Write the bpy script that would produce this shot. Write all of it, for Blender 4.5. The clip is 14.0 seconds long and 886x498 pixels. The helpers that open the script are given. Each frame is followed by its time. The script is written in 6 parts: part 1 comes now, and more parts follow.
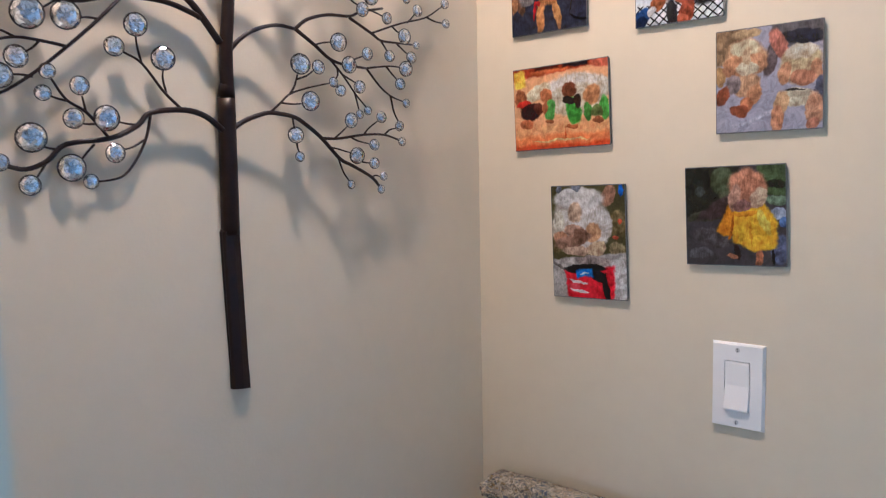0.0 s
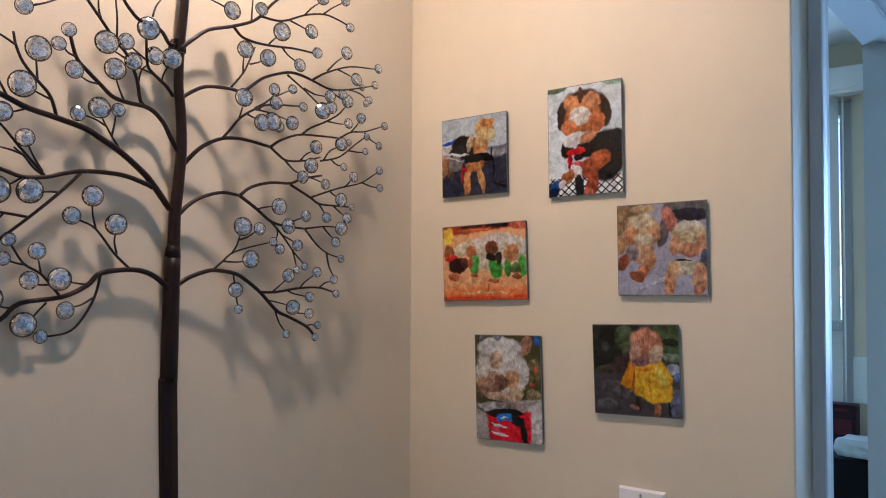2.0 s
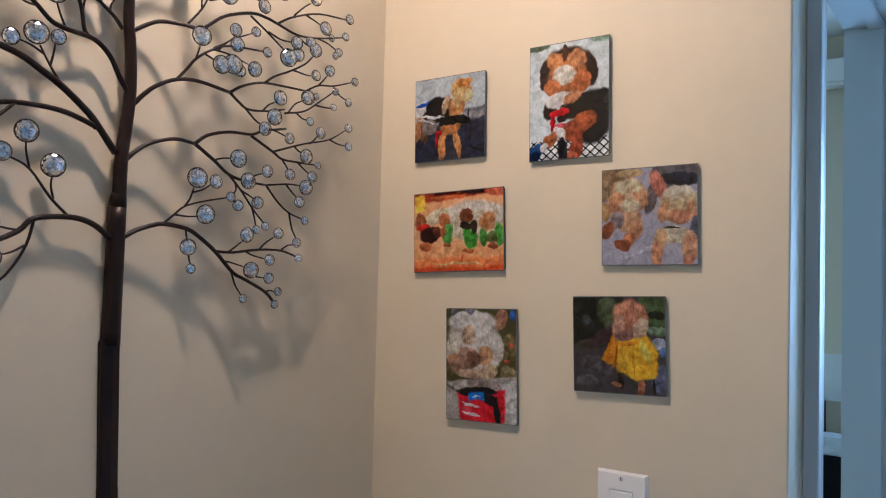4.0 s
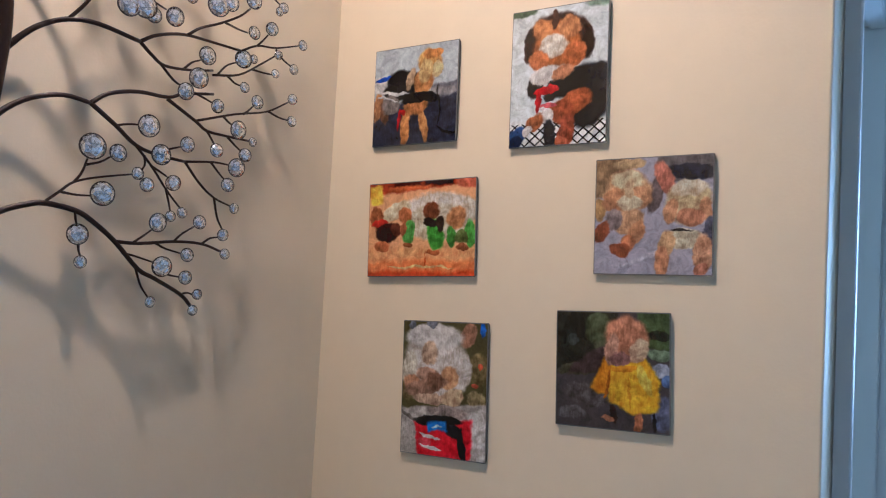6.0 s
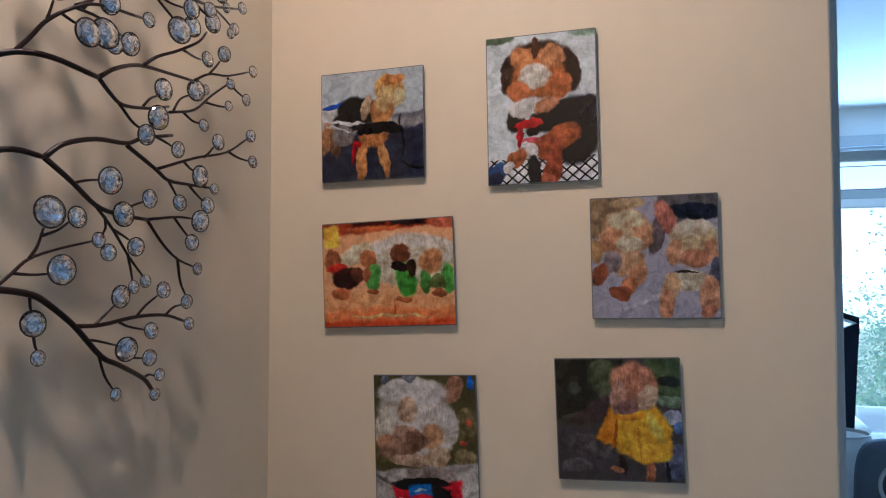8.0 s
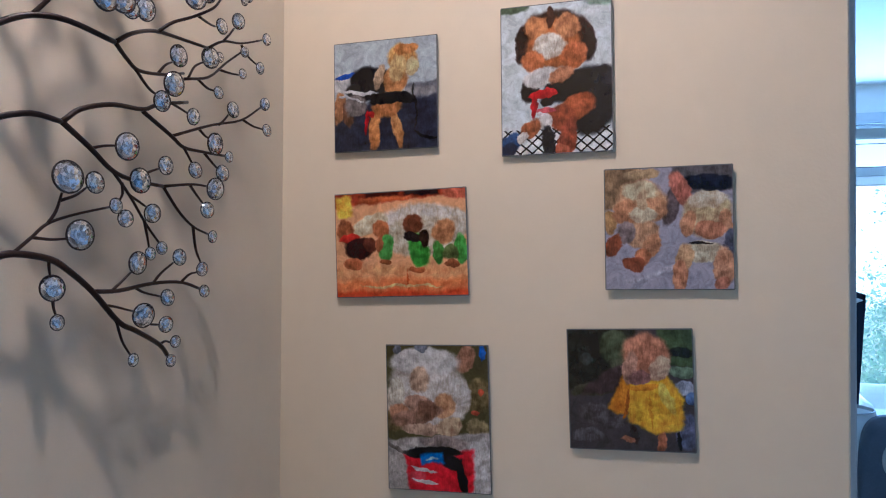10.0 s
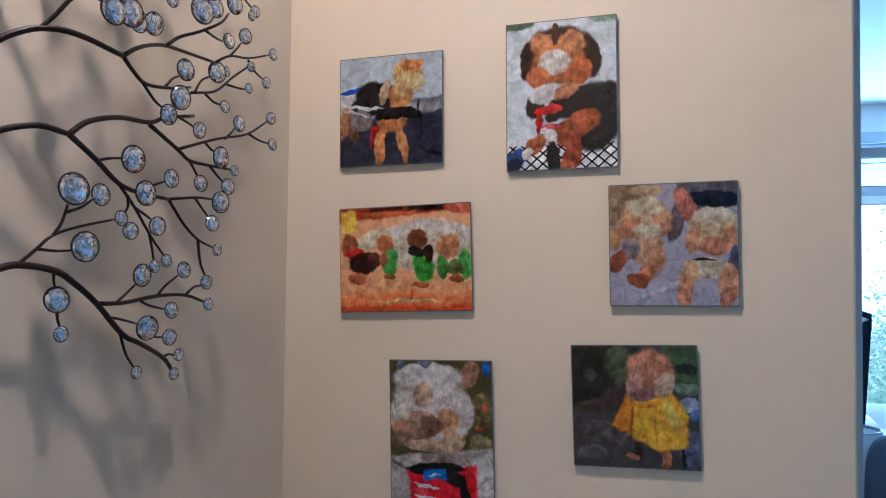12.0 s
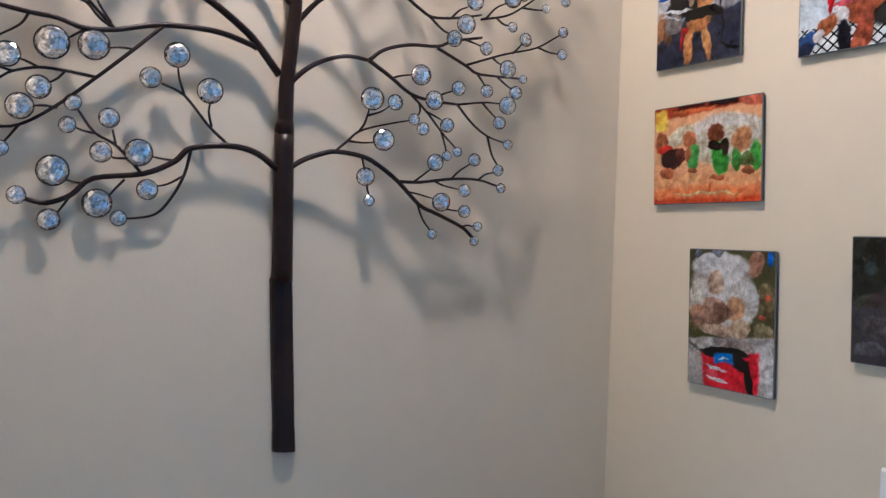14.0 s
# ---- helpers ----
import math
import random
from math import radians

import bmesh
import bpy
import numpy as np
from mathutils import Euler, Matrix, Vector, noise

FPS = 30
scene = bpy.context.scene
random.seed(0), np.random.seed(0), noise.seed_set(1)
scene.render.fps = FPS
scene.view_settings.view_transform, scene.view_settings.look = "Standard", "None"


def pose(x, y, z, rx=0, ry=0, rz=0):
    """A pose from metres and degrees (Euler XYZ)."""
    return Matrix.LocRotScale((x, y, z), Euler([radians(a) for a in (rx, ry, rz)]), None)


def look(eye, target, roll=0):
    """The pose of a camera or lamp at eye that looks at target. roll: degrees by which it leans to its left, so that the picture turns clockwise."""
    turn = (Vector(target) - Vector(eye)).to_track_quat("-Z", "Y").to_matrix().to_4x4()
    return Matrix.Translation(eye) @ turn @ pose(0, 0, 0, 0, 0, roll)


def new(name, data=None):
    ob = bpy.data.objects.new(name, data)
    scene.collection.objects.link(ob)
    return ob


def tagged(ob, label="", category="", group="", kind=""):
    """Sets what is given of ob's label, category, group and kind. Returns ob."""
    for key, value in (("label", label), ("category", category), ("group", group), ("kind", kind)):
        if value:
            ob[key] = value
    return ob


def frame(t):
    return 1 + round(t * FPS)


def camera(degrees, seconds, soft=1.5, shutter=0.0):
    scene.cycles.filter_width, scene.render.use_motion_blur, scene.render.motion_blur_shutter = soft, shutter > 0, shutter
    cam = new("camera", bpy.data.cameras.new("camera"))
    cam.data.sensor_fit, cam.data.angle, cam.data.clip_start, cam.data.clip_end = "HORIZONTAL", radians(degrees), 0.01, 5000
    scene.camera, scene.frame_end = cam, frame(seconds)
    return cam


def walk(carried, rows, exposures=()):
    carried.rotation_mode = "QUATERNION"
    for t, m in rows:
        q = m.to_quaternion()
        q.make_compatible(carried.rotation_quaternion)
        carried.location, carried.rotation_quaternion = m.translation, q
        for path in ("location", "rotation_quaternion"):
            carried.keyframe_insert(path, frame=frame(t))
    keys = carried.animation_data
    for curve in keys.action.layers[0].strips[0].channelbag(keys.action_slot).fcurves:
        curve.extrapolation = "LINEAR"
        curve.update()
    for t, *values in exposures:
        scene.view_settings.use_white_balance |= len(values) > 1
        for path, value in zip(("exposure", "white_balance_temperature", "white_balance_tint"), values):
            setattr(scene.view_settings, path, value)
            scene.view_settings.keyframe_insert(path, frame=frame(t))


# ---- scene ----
cam = camera(56.8, 14.0, soft=1.1, shutter=0.3)
PATH = [
    (0, (0.819, -1.054, 1.516), (-0.472, 0.46, 1.313), -1.1),
    (0.2, (0.808, -1.094, 1.526), (-0.440, 0.483, 1.340), -1.0),
    (0.5, (0.829, -1.109, 1.544), (-0.327, 0.517, 1.414), -0.4),
    (1, (0.874, -1.102, 1.564), (-0.269, 0.539, 1.574), 0.2),
    (1.5, (0.904, -1.102, 1.571), (-0.276, 0.512, 1.624), 0.2),
    (2, (0.915, -1.101, 1.572), (-0.301, 0.484, 1.645), 0.3),
    (2.2, (0.922, -1.097, 1.571), (-0.308, 0.478, 1.644), 0.4),
    (4.3, (0.815, -1.038, 1.512), (-0.292, 0.626, 1.603), 1.6),
    (4.5, (0.787, -1.04, 1.507), (-0.286, 0.645, 1.611), 1.6),
    (5, (0.764, -1.011, 1.507), (-0.195, 0.741, 1.602), 1.7),
    (5.5, (0.763, -0.932, 1.517), (-0.203, 0.816, 1.621), 2.3),
    (6, (0.739, -0.878, 1.52), (-0.319, 0.815, 1.625), 3.1),
    (6.2, (0.729, -0.861, 1.546), (-0.370, 0.859, 1.615), 2.5),
    (6.5, (0.663, -0.879, 1.556), (-0.201, 0.924, 1.614), 1.5),
    (6.7, (0.632, -0.890, 1.578), (-0.150, 0.946, 1.620), 0.2),
    (7, (0.593, -0.897, 1.581), (-0.1, 0.978, 1.651), -0.1),
    (7.5, (0.552, -0.894, 1.582), (-0.08, 1.002, 1.666), -0.0),
    (8, (0.514, -0.894, 1.584), (-0.102, 1.006, 1.676), 0.0),
    (8.5, (0.505, -0.897, 1.581), (-0.115, 1.002, 1.671), -0.0),
    (9, (0.506, -0.897, 1.577), (-0.123, 1.0, 1.643), -0.0),
    (9.2, (0.506, -0.899, 1.577), (-0.122, 0.999, 1.629), 0.1),
    (11.3, (0.499, -0.894, 1.575), (-0.127, 1.005, 1.606), 0.5),
    (11.5, (0.504, -0.896, 1.575), (-0.128, 1.0, 1.63), 0.6),
    (12, (0.504, -0.897, 1.574), (-0.131, 0.998, 1.652), 0.7),
    (12.5, (0.542, -0.893, 1.565), (-0.195, 0.965, 1.647), 1.2),
    (12.8, (0.585, -0.885, 1.540), (-0.335, 0.886, 1.624), 2.4),
    (13, (0.651, -0.867, 1.545), (-0.4, 0.834, 1.558), 2.3),
    (13.2, (0.708, -0.862, 1.537), (-0.471, 0.694, 1.502), 2.4),
    (13.5, (0.787, -0.857, 1.548), (-0.693, 0.485, 1.452), 0.9),
    (13.7, (0.813, -0.847, 1.543), (-0.807, 0.391, 1.449), 0.6),
    (14, (0.844, -0.805, 1.526), (-0.852, 0.25, 1.422), 1.5),
]
EXPOSURE = [
    (0, 1.70, 4680, 19), (0.5, 1.57, 4840, 21), (1, 1.37, 4930, 20), (2, 1.13, 4960, 20), (4.5, 1.19, 4900, 17),
    (5, 0.98, 4930, 20), (5.5, 0.84, 5080, 24), (6, 1.34, 4840, 20), (6.5, 1.36, 4580, 19), (7, 0.68, 4800, 20),
    (7.5, 0.59, 4870, 20), (8.5, 0.98, 4730, 20), (9, 1.04, 4530, 20), (12, 1.02, 4490, 19), (13, 1.32, 4540, 16),
    (13.5, 1.52, 4450, 14), (14, 1.52, 4460, 15),
]
walk(cam, [(t, look(e, g, r)) for t, e, g, r in PATH], EXPOSURE)

# ---- world, sun, lamps ----
world = bpy.data.worlds.new("world")
scene.world = world
world.use_nodes = True
wn = world.node_tree.nodes
sky = wn.new("ShaderNodeTexSky")
sky.sky_type = "NISHITA"
sky.sun_disc = False
sky.sun_elevation = radians(38)
sky.sun_rotation = radians(215)
world.node_tree.links.new(sky.outputs[0], wn["Background"].inputs[0])
wn["Background"].inputs[1].default_value = 0.15

sun_data = bpy.data.lights.new("sun", "SUN")
sun_data.energy, sun_data.angle, sun_data.color = 5.0, radians(0.6), (1.0, 0.95, 0.86)
sun = new("sun", sun_data)
sun.rotation_euler = (radians(52), 0, radians(-35))


def bulb(name, place, watts, size, colour):
    data = bpy.data.lights.new(name, "POINT")
    data.energy, data.shadow_soft_size, data.color = watts, size, colour
    ob = new(name, data)
    ob.location = place
    return ob


LAMP = (0.26, -0.49, 2.39)
bulb("ceiling_bulb", LAMP, 1.3, 0.024, (1.0, 0.70, 0.43))
disc = bpy.data.lights.new("ceiling_bulb_face", "AREA")
disc.shape, disc.size, disc.energy, disc.color = "DISK", 0.058, 3.75, (1.0, 0.70, 0.43)
new("ceiling_bulb_face", disc).location = (LAMP[0], LAMP[1], LAMP[2] - 0.040)


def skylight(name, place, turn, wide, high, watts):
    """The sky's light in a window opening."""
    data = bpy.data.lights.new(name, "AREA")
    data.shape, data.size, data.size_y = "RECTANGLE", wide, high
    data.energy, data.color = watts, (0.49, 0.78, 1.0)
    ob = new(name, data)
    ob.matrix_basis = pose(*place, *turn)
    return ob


# beams of an area lamp leave along its local -z
skylight("window_daylight", (1.62, 3.30, 1.66), (-100, 0, 0), 1.5, 1.1, 27.0)
skylight("study_daylight", (-0.45, 2.07, 1.08), (-90, 0, 0), 0.95, 0.60, 21.0)
# added fill: bluish light on the print wall from an assumed window out of view
skylight("passage_fill", (1.22, -3.06, 1.40), (90, 0, 0), 0.9, 0.9, 1.35)


# ---- materials ----
def material(name, colour, rough=0.6, metal=0.0, coat=0.0, grain=0.0, scale=60.0, bump=0.0, bump_scale=300.0, spec=0.5):
    """A surface with two scales of variation in tone and a fine relief."""
    m = bpy.data.materials.new(name)
    m.use_nodes = True
    n, l = m.node_tree.nodes, m.node_tree.links
    b = n["Principled BSDF"]
    b.inputs["Base Color"].default_value = (*colour, 1)
    b.inputs["Roughness"].default_value = rough
    b.inputs["Metallic"].default_value = metal
    b.inputs["Coat Weight"].default_value = coat
    b.inputs["Specular IOR Level"].default_value = spec
    tc = n.new("ShaderNodeTexCoord")
    if grain:
        fine, broad = n.new("ShaderNodeTexNoise"), n.new("ShaderNodeTexNoise")
        fine.inputs["Scale"].default_value, broad.inputs["Scale"].default_value = scale, scale / 14
        fine.inputs["Detail"].default_value = 5
        add = n.new("ShaderNodeMath")
        add.operation = "ADD"
        ramp = n.new("ShaderNodeMapRange")
        ramp.inputs[1].default_value, ramp.inputs[2].default_value = 0.5, 1.5
        ramp.inputs[3].default_value, ramp.inputs[4].default_value = 1 - grain, 1 + grain
        mul = n.new("ShaderNodeMix")
        mul.data_type, mul.blend_type = "RGBA", "MULTIPLY"
        mul.inputs[0].default_value = 1
        mul.inputs[6].default_value = (*colour, 1)
        for tex in (fine, broad):
            l.new(tc.outputs["Object"], tex.inputs["Vector"])
        l.new(fine.outputs[0], add.inputs[0])
        l.new(broad.outputs[0], add.inputs[1])
        l.new(add.outputs[0], ramp.inputs[0])
        l.new(ramp.outputs[0], mul.inputs[7])
        l.new(mul.outputs[2], b.inputs["Base Color"])
    if bump:
        tex, bm_ = n.new("ShaderNodeTexNoise"), n.new("ShaderNodeBump")
        tex.inputs["Scale"].default_value, tex.inputs["Detail"].default_value = bump_scale, 3
        bm_.inputs["Strength"].default_value, bm_.inputs["Distance"].default_value = bump, 0.001
        l.new(tc.outputs["Object"], tex.inputs["Vector"])
        l.new(tex.outputs[0], bm_.inputs["Height"])
        l.new(bm_.outputs[0], b.inputs["Normal"])
    return m


M = {
    "wall": material("wall_paint", (0.600, 0.526, 0.388), 0.55, grain=0.035, scale=35, bump=0.18, bump_scale=260),
    # blue of the daylight put into the wall colour, for the crystals to reflect
    "daylit_blue": material("wall_daylight_blue", (0.36, 0.47, 0.58), 0.6, grain=0.03, scale=30, bump=0.15, bump_scale=240),
    "ceiling": material("ceiling_paint", (0.78, 0.77, 0.75), 0.8, grain=0.03, scale=30, bump=0.2, bump_scale=180),
    "trim": material("white_trim_paint", (0.44, 0.455, 0.46), 0.42, spec=0.35, grain=0.02, scale=20, bump=0.05, bump_scale=90),
    "floor": material("floor_wood", (0.40, 0.31, 0.22), 0.35, grain=0.25, scale=25, bump=0.1),
    "bronze": material("bronze_metal", (0.017, 0.0088, 0.0066), 0.34, metal=0.12, spec=0.26, grain=0.35, scale=120, bump=0.25, bump_scale=500),
    "rim": material("gem_rim_metal", (0.03, 0.022, 0.018), 0.4, metal=0.5),
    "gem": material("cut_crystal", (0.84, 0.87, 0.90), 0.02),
    "plastic": material("white_plastic", (0.78, 0.76, 0.73), 0.32, grain=0.02, scale=40),
    "screw": material("painted_screw", (0.55, 0.54, 0.52), 0.4),
    "edge_dark": material("print_backing", (0.02, 0.018, 0.018), 0.5),
    "edge_clear": material("acrylic_edge", (0.13, 0.135, 0.13), 0.12, coat=0.6),
    "steel": material("brushed_steel", (0.55, 0.54, 0.52), 0.3, metal=1.0),
    "shade": material("lamp_shade_cloth", (0.74, 0.74, 0.72), 0.85, grain=0.05, scale=200, bump=0.2, bump_scale=700),
    "shade_grey": material("grey_shade_cloth", (0.58, 0.60, 0.61), 0.85, grain=0.06, scale=200, bump=0.2, bump_scale=700),
    "navy": material("dark_navy_panel", (0.008, 0.010, 0.022), 0.75, grain=0.2, scale=30, spec=0.15),
    "black": material("black_plastic", (0.012, 0.012, 0.014), 0.5, grain=0.1, scale=60),
    "grey": material("grey_plastic", (0.42, 0.44, 0.46), 0.5, grain=0.05, scale=60),
    "cloth_blue": material("chair_cloth", (0.075, 0.095, 0.14), 0.8, grain=0.2, scale=180, bump=0.4, bump_scale=500),
    "cloth_pale": material("sofa_cloth", (0.80, 0.79, 0.77), 0.9, grain=0.08, scale=90, bump=0.4, bump_scale=400),
    "red_box": material("dark_red_card", (0.022, 0.005, 0.010), 0.5, spec=0.2, grain=0.7, scale=70),
    "red_ink": material("red_lettering", (0.075, 0.012, 0.018), 0.5, spec=0.2, grain=0.3, scale=60),
    "desk": material("dark_desk", (0.004, 0.004, 0.005), 0.6, spec=0.12, grain=0.2, scale=30),
    "gloss_white": material("white_gloss_panel", (0.8, 0.8, 0.79), 0.12, spec=0.8, grain=0.02, scale=30),
    "paper": material("white_paper", (0.7, 0.7, 0.68), 0.8, grain=0.06, scale=60),
    "blind": material("roller_blind_cloth", (0.60, 0.60, 0.58), 0.9, grain=0.03, scale=120),
    "bark": material("bark", (0.26, 0.235, 0.20), 0.9, grain=0.3, scale=20, bump=0.6, bump_scale=40),
    "twig": material("green_twig", (0.34, 0.42, 0.33), 0.8, grain=0.2, scale=20),
    "leaf": material("leaf", (0.19, 0.29, 0.22), 0.55, grain=0.3, scale=3),
    "ground": material("grassy_ground", (0.24, 0.32, 0.24), 0.95, grain=0.3, scale=1.5, bump=0.5, bump_scale=8),
    "outer": material("outer_wall", (0.4, 0.38, 0.35), 0.9, grain=0.1, scale=8),
}
glass = material("window_glass", (1, 1, 1), 0.0)
glass.node_tree.nodes["Principled BSDF"].inputs["Transmission Weight"].default_value = 1
glass.node_tree.nodes["Principled BSDF"].inputs["IOR"].default_value = 1.05
M["glass"] = glass
gb = M["gem"].node_tree.nodes["Principled BSDF"]
gb.inputs["Transmission Weight"].default_value = 1.0
# random tone and mirror strength per facet imitate reflections of dark and bright surroundings
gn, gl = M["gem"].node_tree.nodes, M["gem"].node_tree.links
facet, facet_mirror, facet_dark = gn.new("ShaderNodeNewGeometry"), gn.new("ShaderNodeMapRange"), gn.new("ShaderNodeValToRGB")
facet_mirror.inputs[3].default_value, facet_mirror.inputs[4].default_value = 0.30, 0.85
facet_dark.color_ramp.elements[0].position, facet_dark.color_ramp.elements[0].color = 0.10, (0.52, 0.54, 0.56, 1)
facet_dark.color_ramp.elements[1].position, facet_dark.color_ramp.elements[1].color = 0.50, (0.98, 0.985, 1.0, 1)
gl.new(facet.outputs["Random Per Island"], facet_mirror.inputs[0])
gl.new(facet.outputs["Random Per Island"], facet_dark.inputs[0])
gl.new(facet_mirror.outputs[0], gb.inputs["Metallic"])
gl.new(facet_dark.outputs[0], gb.inputs["Base Color"])
gb.inputs["IOR"].default_value = 1.5
# blind cloth and leaves let light through
for cloth in ("blind", "shade", "shade_grey"):
    cn, cl = M[cloth].node_tree.nodes, M[cloth].node_tree.links
    soft_, mixed = cn.new("ShaderNodeBsdfTranslucent"), cn.new("ShaderNodeMixShader")
    soft_.inputs[0].default_value = (0.82, 0.82, 0.80, 1)
    mixed.inputs[0].default_value = 0.55
    cl.new(cn["Principled BSDF"].outputs[0], mixed.inputs[1])
    cl.new(soft_.outputs[0], mixed.inputs[2])
    cl.new(mixed.outputs[0], cn["Material Output"].inputs[0])
ln_, ll_ = M["leaf"].node_tree.nodes, M["leaf"].node_tree.links
thin, half_ = ln_.new("ShaderNodeBsdfTranslucent"), ln_.new("ShaderNodeMixShader")
thin.inputs[0].default_value = (0.50, 0.68, 0.50, 1)
half_.inputs[0].default_value = 0.72
ll_.new(ln_["Principled BSDF"].outputs[0], half_.inputs[1])
ll_.new(thin.outputs[0], half_.inputs[2])
ll_.new(half_.outputs[0], ln_["Material Output"].inputs[0])


def floral(name, ground, second):
    """Woven tapestry: cream scrolls with gold over a dark ground."""
    m = material(name, (0.4, 0.34, 0.26), 0.95, bump=0.8, bump_scale=450)
    n, l = m.node_tree.nodes, m.node_tree.links
    tc, noi, ramp = n.new("ShaderNodeTexCoord"), n.new("ShaderNodeTexNoise"), n.new("ShaderNodeValToRGB")
    noi.inputs["Scale"].default_value, noi.inputs["Detail"].default_value = 75, 1.0
    noi.inputs["Distortion"].default_value = 2.6
    e = ramp.color_ramp.elements
    cream = (0.62, 0.55, 0.42, 1)
    e[0].position, e[0].color = 0.0, (*second, 1)
    e[1].position, e[1].color = 0.68, (*second, 1)
    for p, k in ((0.36, (*ground, 1)), (0.42, cream), (0.475, (*ground, 1)), (0.51, cream), (0.56, (*ground, 1)), (0.62, (0.30, 0.20, 0.06, 1))):
        e.new(p).color = k
    ramp.color_ramp.interpolation = "CONSTANT"
    l.new(tc.outputs["Object"], noi.inputs["Vector"])
    l.new(noi.outputs[0], ramp.inputs[0])
    l.new(ramp.outputs[0], n["Principled BSDF"].inputs["Base Color"])
    return m


M["floral"] = floral("floral_tapestry", (0.025, 0.03, 0.03), (0.06, 0.08, 0.12))
M["floral_red"] = floral("red_tapestry", (0.20, 0.03, 0.035), (0.32, 0.12, 0.11))


class Picture:
    """A glossy printed face, w x h metres: soft plain shapes of colour over a ground. Shapes are given in
    fractions of the face, from its left and its top."""

    def __init__(self, name, w, h, ground):
        self.w, self.h = w, h
        self.m = bpy.data.materials.new(name)
        self.m.use_nodes = True
        self.n, self.l = self.m.node_tree.nodes, self.m.node_tree.links
        n, l = self.n, self.l
        b = n["Principled BSDF"]
        b.inputs["Roughness"].default_value = 0.06
        b.inputs["Specular IOR Level"].default_value = 0.35
        tc, noi = n.new("ShaderNodeTexCoord"), n.new("ShaderNodeTexNoise")
        noi.inputs["Scale"].default_value, noi.inputs["Detail"].default_value = 150, 4
        noi.inputs["Roughness"].default_value = 0.6
        l.new(tc.outputs["Object"], noi.inputs["Vector"])
        mixv = n.new("ShaderNodeMix")
        mixv.data_type, mixv.blend_type = "RGBA", "LINEAR_LIGHT"
        mixv.inputs[0].default_value = 0.0034
        big, bend = n.new("ShaderNodeTexNoise"), n.new("ShaderNodeMix")
        big.inputs["Scale"].default_value, big.inputs["Detail"].default_value = 42, 1
        bend.data_type, bend.blend_type = "RGBA", "LINEAR_LIGHT"
        bend.inputs[0].default_value = 0.0045
        l.new(tc.outputs["Object"], big.inputs["Vector"])
        l.new(tc.outputs["Object"], bend.inputs[6])
        l.new(big.outputs["Color"], bend.inputs[7])
        l.new(bend.outputs[2], mixv.inputs[6])
        l.new(noi.outputs["Color"], mixv.inputs[7])
        self.where = mixv.outputs[2]
        stretch, streak, wide = n.new("ShaderNodeMapping"), n.new("ShaderNodeTexNoise"), n.new("ShaderNodeMapRange")
        stretch.inputs["Scale"].default_value = (1.0, 1.0, 0.22)
        stretch.inputs["Rotation"].default_value = (0, 0.5, 0)
        streak.inputs["Scale"].default_value, streak.inputs["Detail"].default_value = 520, 3
        streak.inputs["Roughness"].default_value, streak.inputs["Distortion"].default_value = 0.62, 0.8
        wide.inputs[1].default_value, wide.inputs[2].default_value = 0.36, 0.64
        l.new(tc.outputs["Object"], stretch.inputs["Vector"])
        l.new(stretch.outputs[0], streak.inputs["Vector"])
        patch, blend = n.new("ShaderNodeTexNoise"), n.new("ShaderNodeMix")
        patch.inputs["Scale"].default_value, patch.inputs["Detail"].default_value = 110, 3
        blend.inputs[0].default_value = 0.62
        l.new(tc.outputs["Object"], patch.inputs["Vector"])
        l.new(streak.outputs[0], blend.inputs[2])
        l.new(patch.outputs[0], blend.inputs[3])
        l.new(blend.outputs[0], wide.inputs[0])
        self.mottle = wide.outputs[0]
        self.raw = tc.outputs["Object"]
        rgb = n.new("ShaderNodeRGB")
        rgb.outputs[0].default_value = (*ground, 1)
        self.colour = rgb.outputs[0]

    def lay(self, mask, colour, spread=0.36, height=None):
        """Lays a tone, mottled towards a darker and a lighter one, where the mask is."""
        n, l = self.n, self.l
        tone = n.new("ShaderNodeMix")
        tone.data_type = "RGBA"
        tone.inputs[6].default_value = (*[max(0.0, c * (1 - spread)) for c in colour], 1)
        tone.inputs[7].default_value = (*[min(0.85, c * (1 + spread) + 0.01) for c in colour], 1)
        if height is None:
            l.new(self.mottle, tone.inputs[0])
        else:
            sep, up, mean = n.new("ShaderNodeSeparateXYZ"), n.new("ShaderNodeMapRange"), n.new("ShaderNodeMix")
            up.inputs[1].default_value, up.inputs[2].default_value = -0.9, 0.9
            mean.inputs[0].default_value = 0.78
            l.new(height, sep.inputs[0])
            l.new(sep.outputs[2], up.inputs[0])
            l.new(up.outputs[0], mean.inputs[2])
            l.new(self.mottle, mean.inputs[3])
            l.new(mean.outputs[0], tone.inputs[0])
        mix = n.new("ShaderNodeMix")
        mix.data_type = "RGBA"
        l.new(mask, mix.inputs[0])
        l.new(self.colour, mix.inputs[6])
        l.new(tone.outputs[2], mix.inputs[7])
        self.colour = mix.outputs[2]

    def shape(self, u, v, ru, rv, colour, turn=0.0, soft=0.26):
        n, l = self.n, self.l
        mp = n.new("ShaderNodeMapping")
        mp.vector_type = "TEXTURE"
        mp.inputs["Location"].default_value = ((u - 0.5) * self.w, 0, (0.5 - v) * self.h)
        mp.inputs["Rotation"].default_value = (0, radians(turn), 0)
        mp.inputs["Scale"].default_value = (ru * self.w, 1.0, rv * self.h)
        ln, mr = n.new("ShaderNodeVectorMath"), n.new("ShaderNodeMapRange")
        ln.operation = "LENGTH"
        mr.interpolation_type = "SMOOTHSTEP"
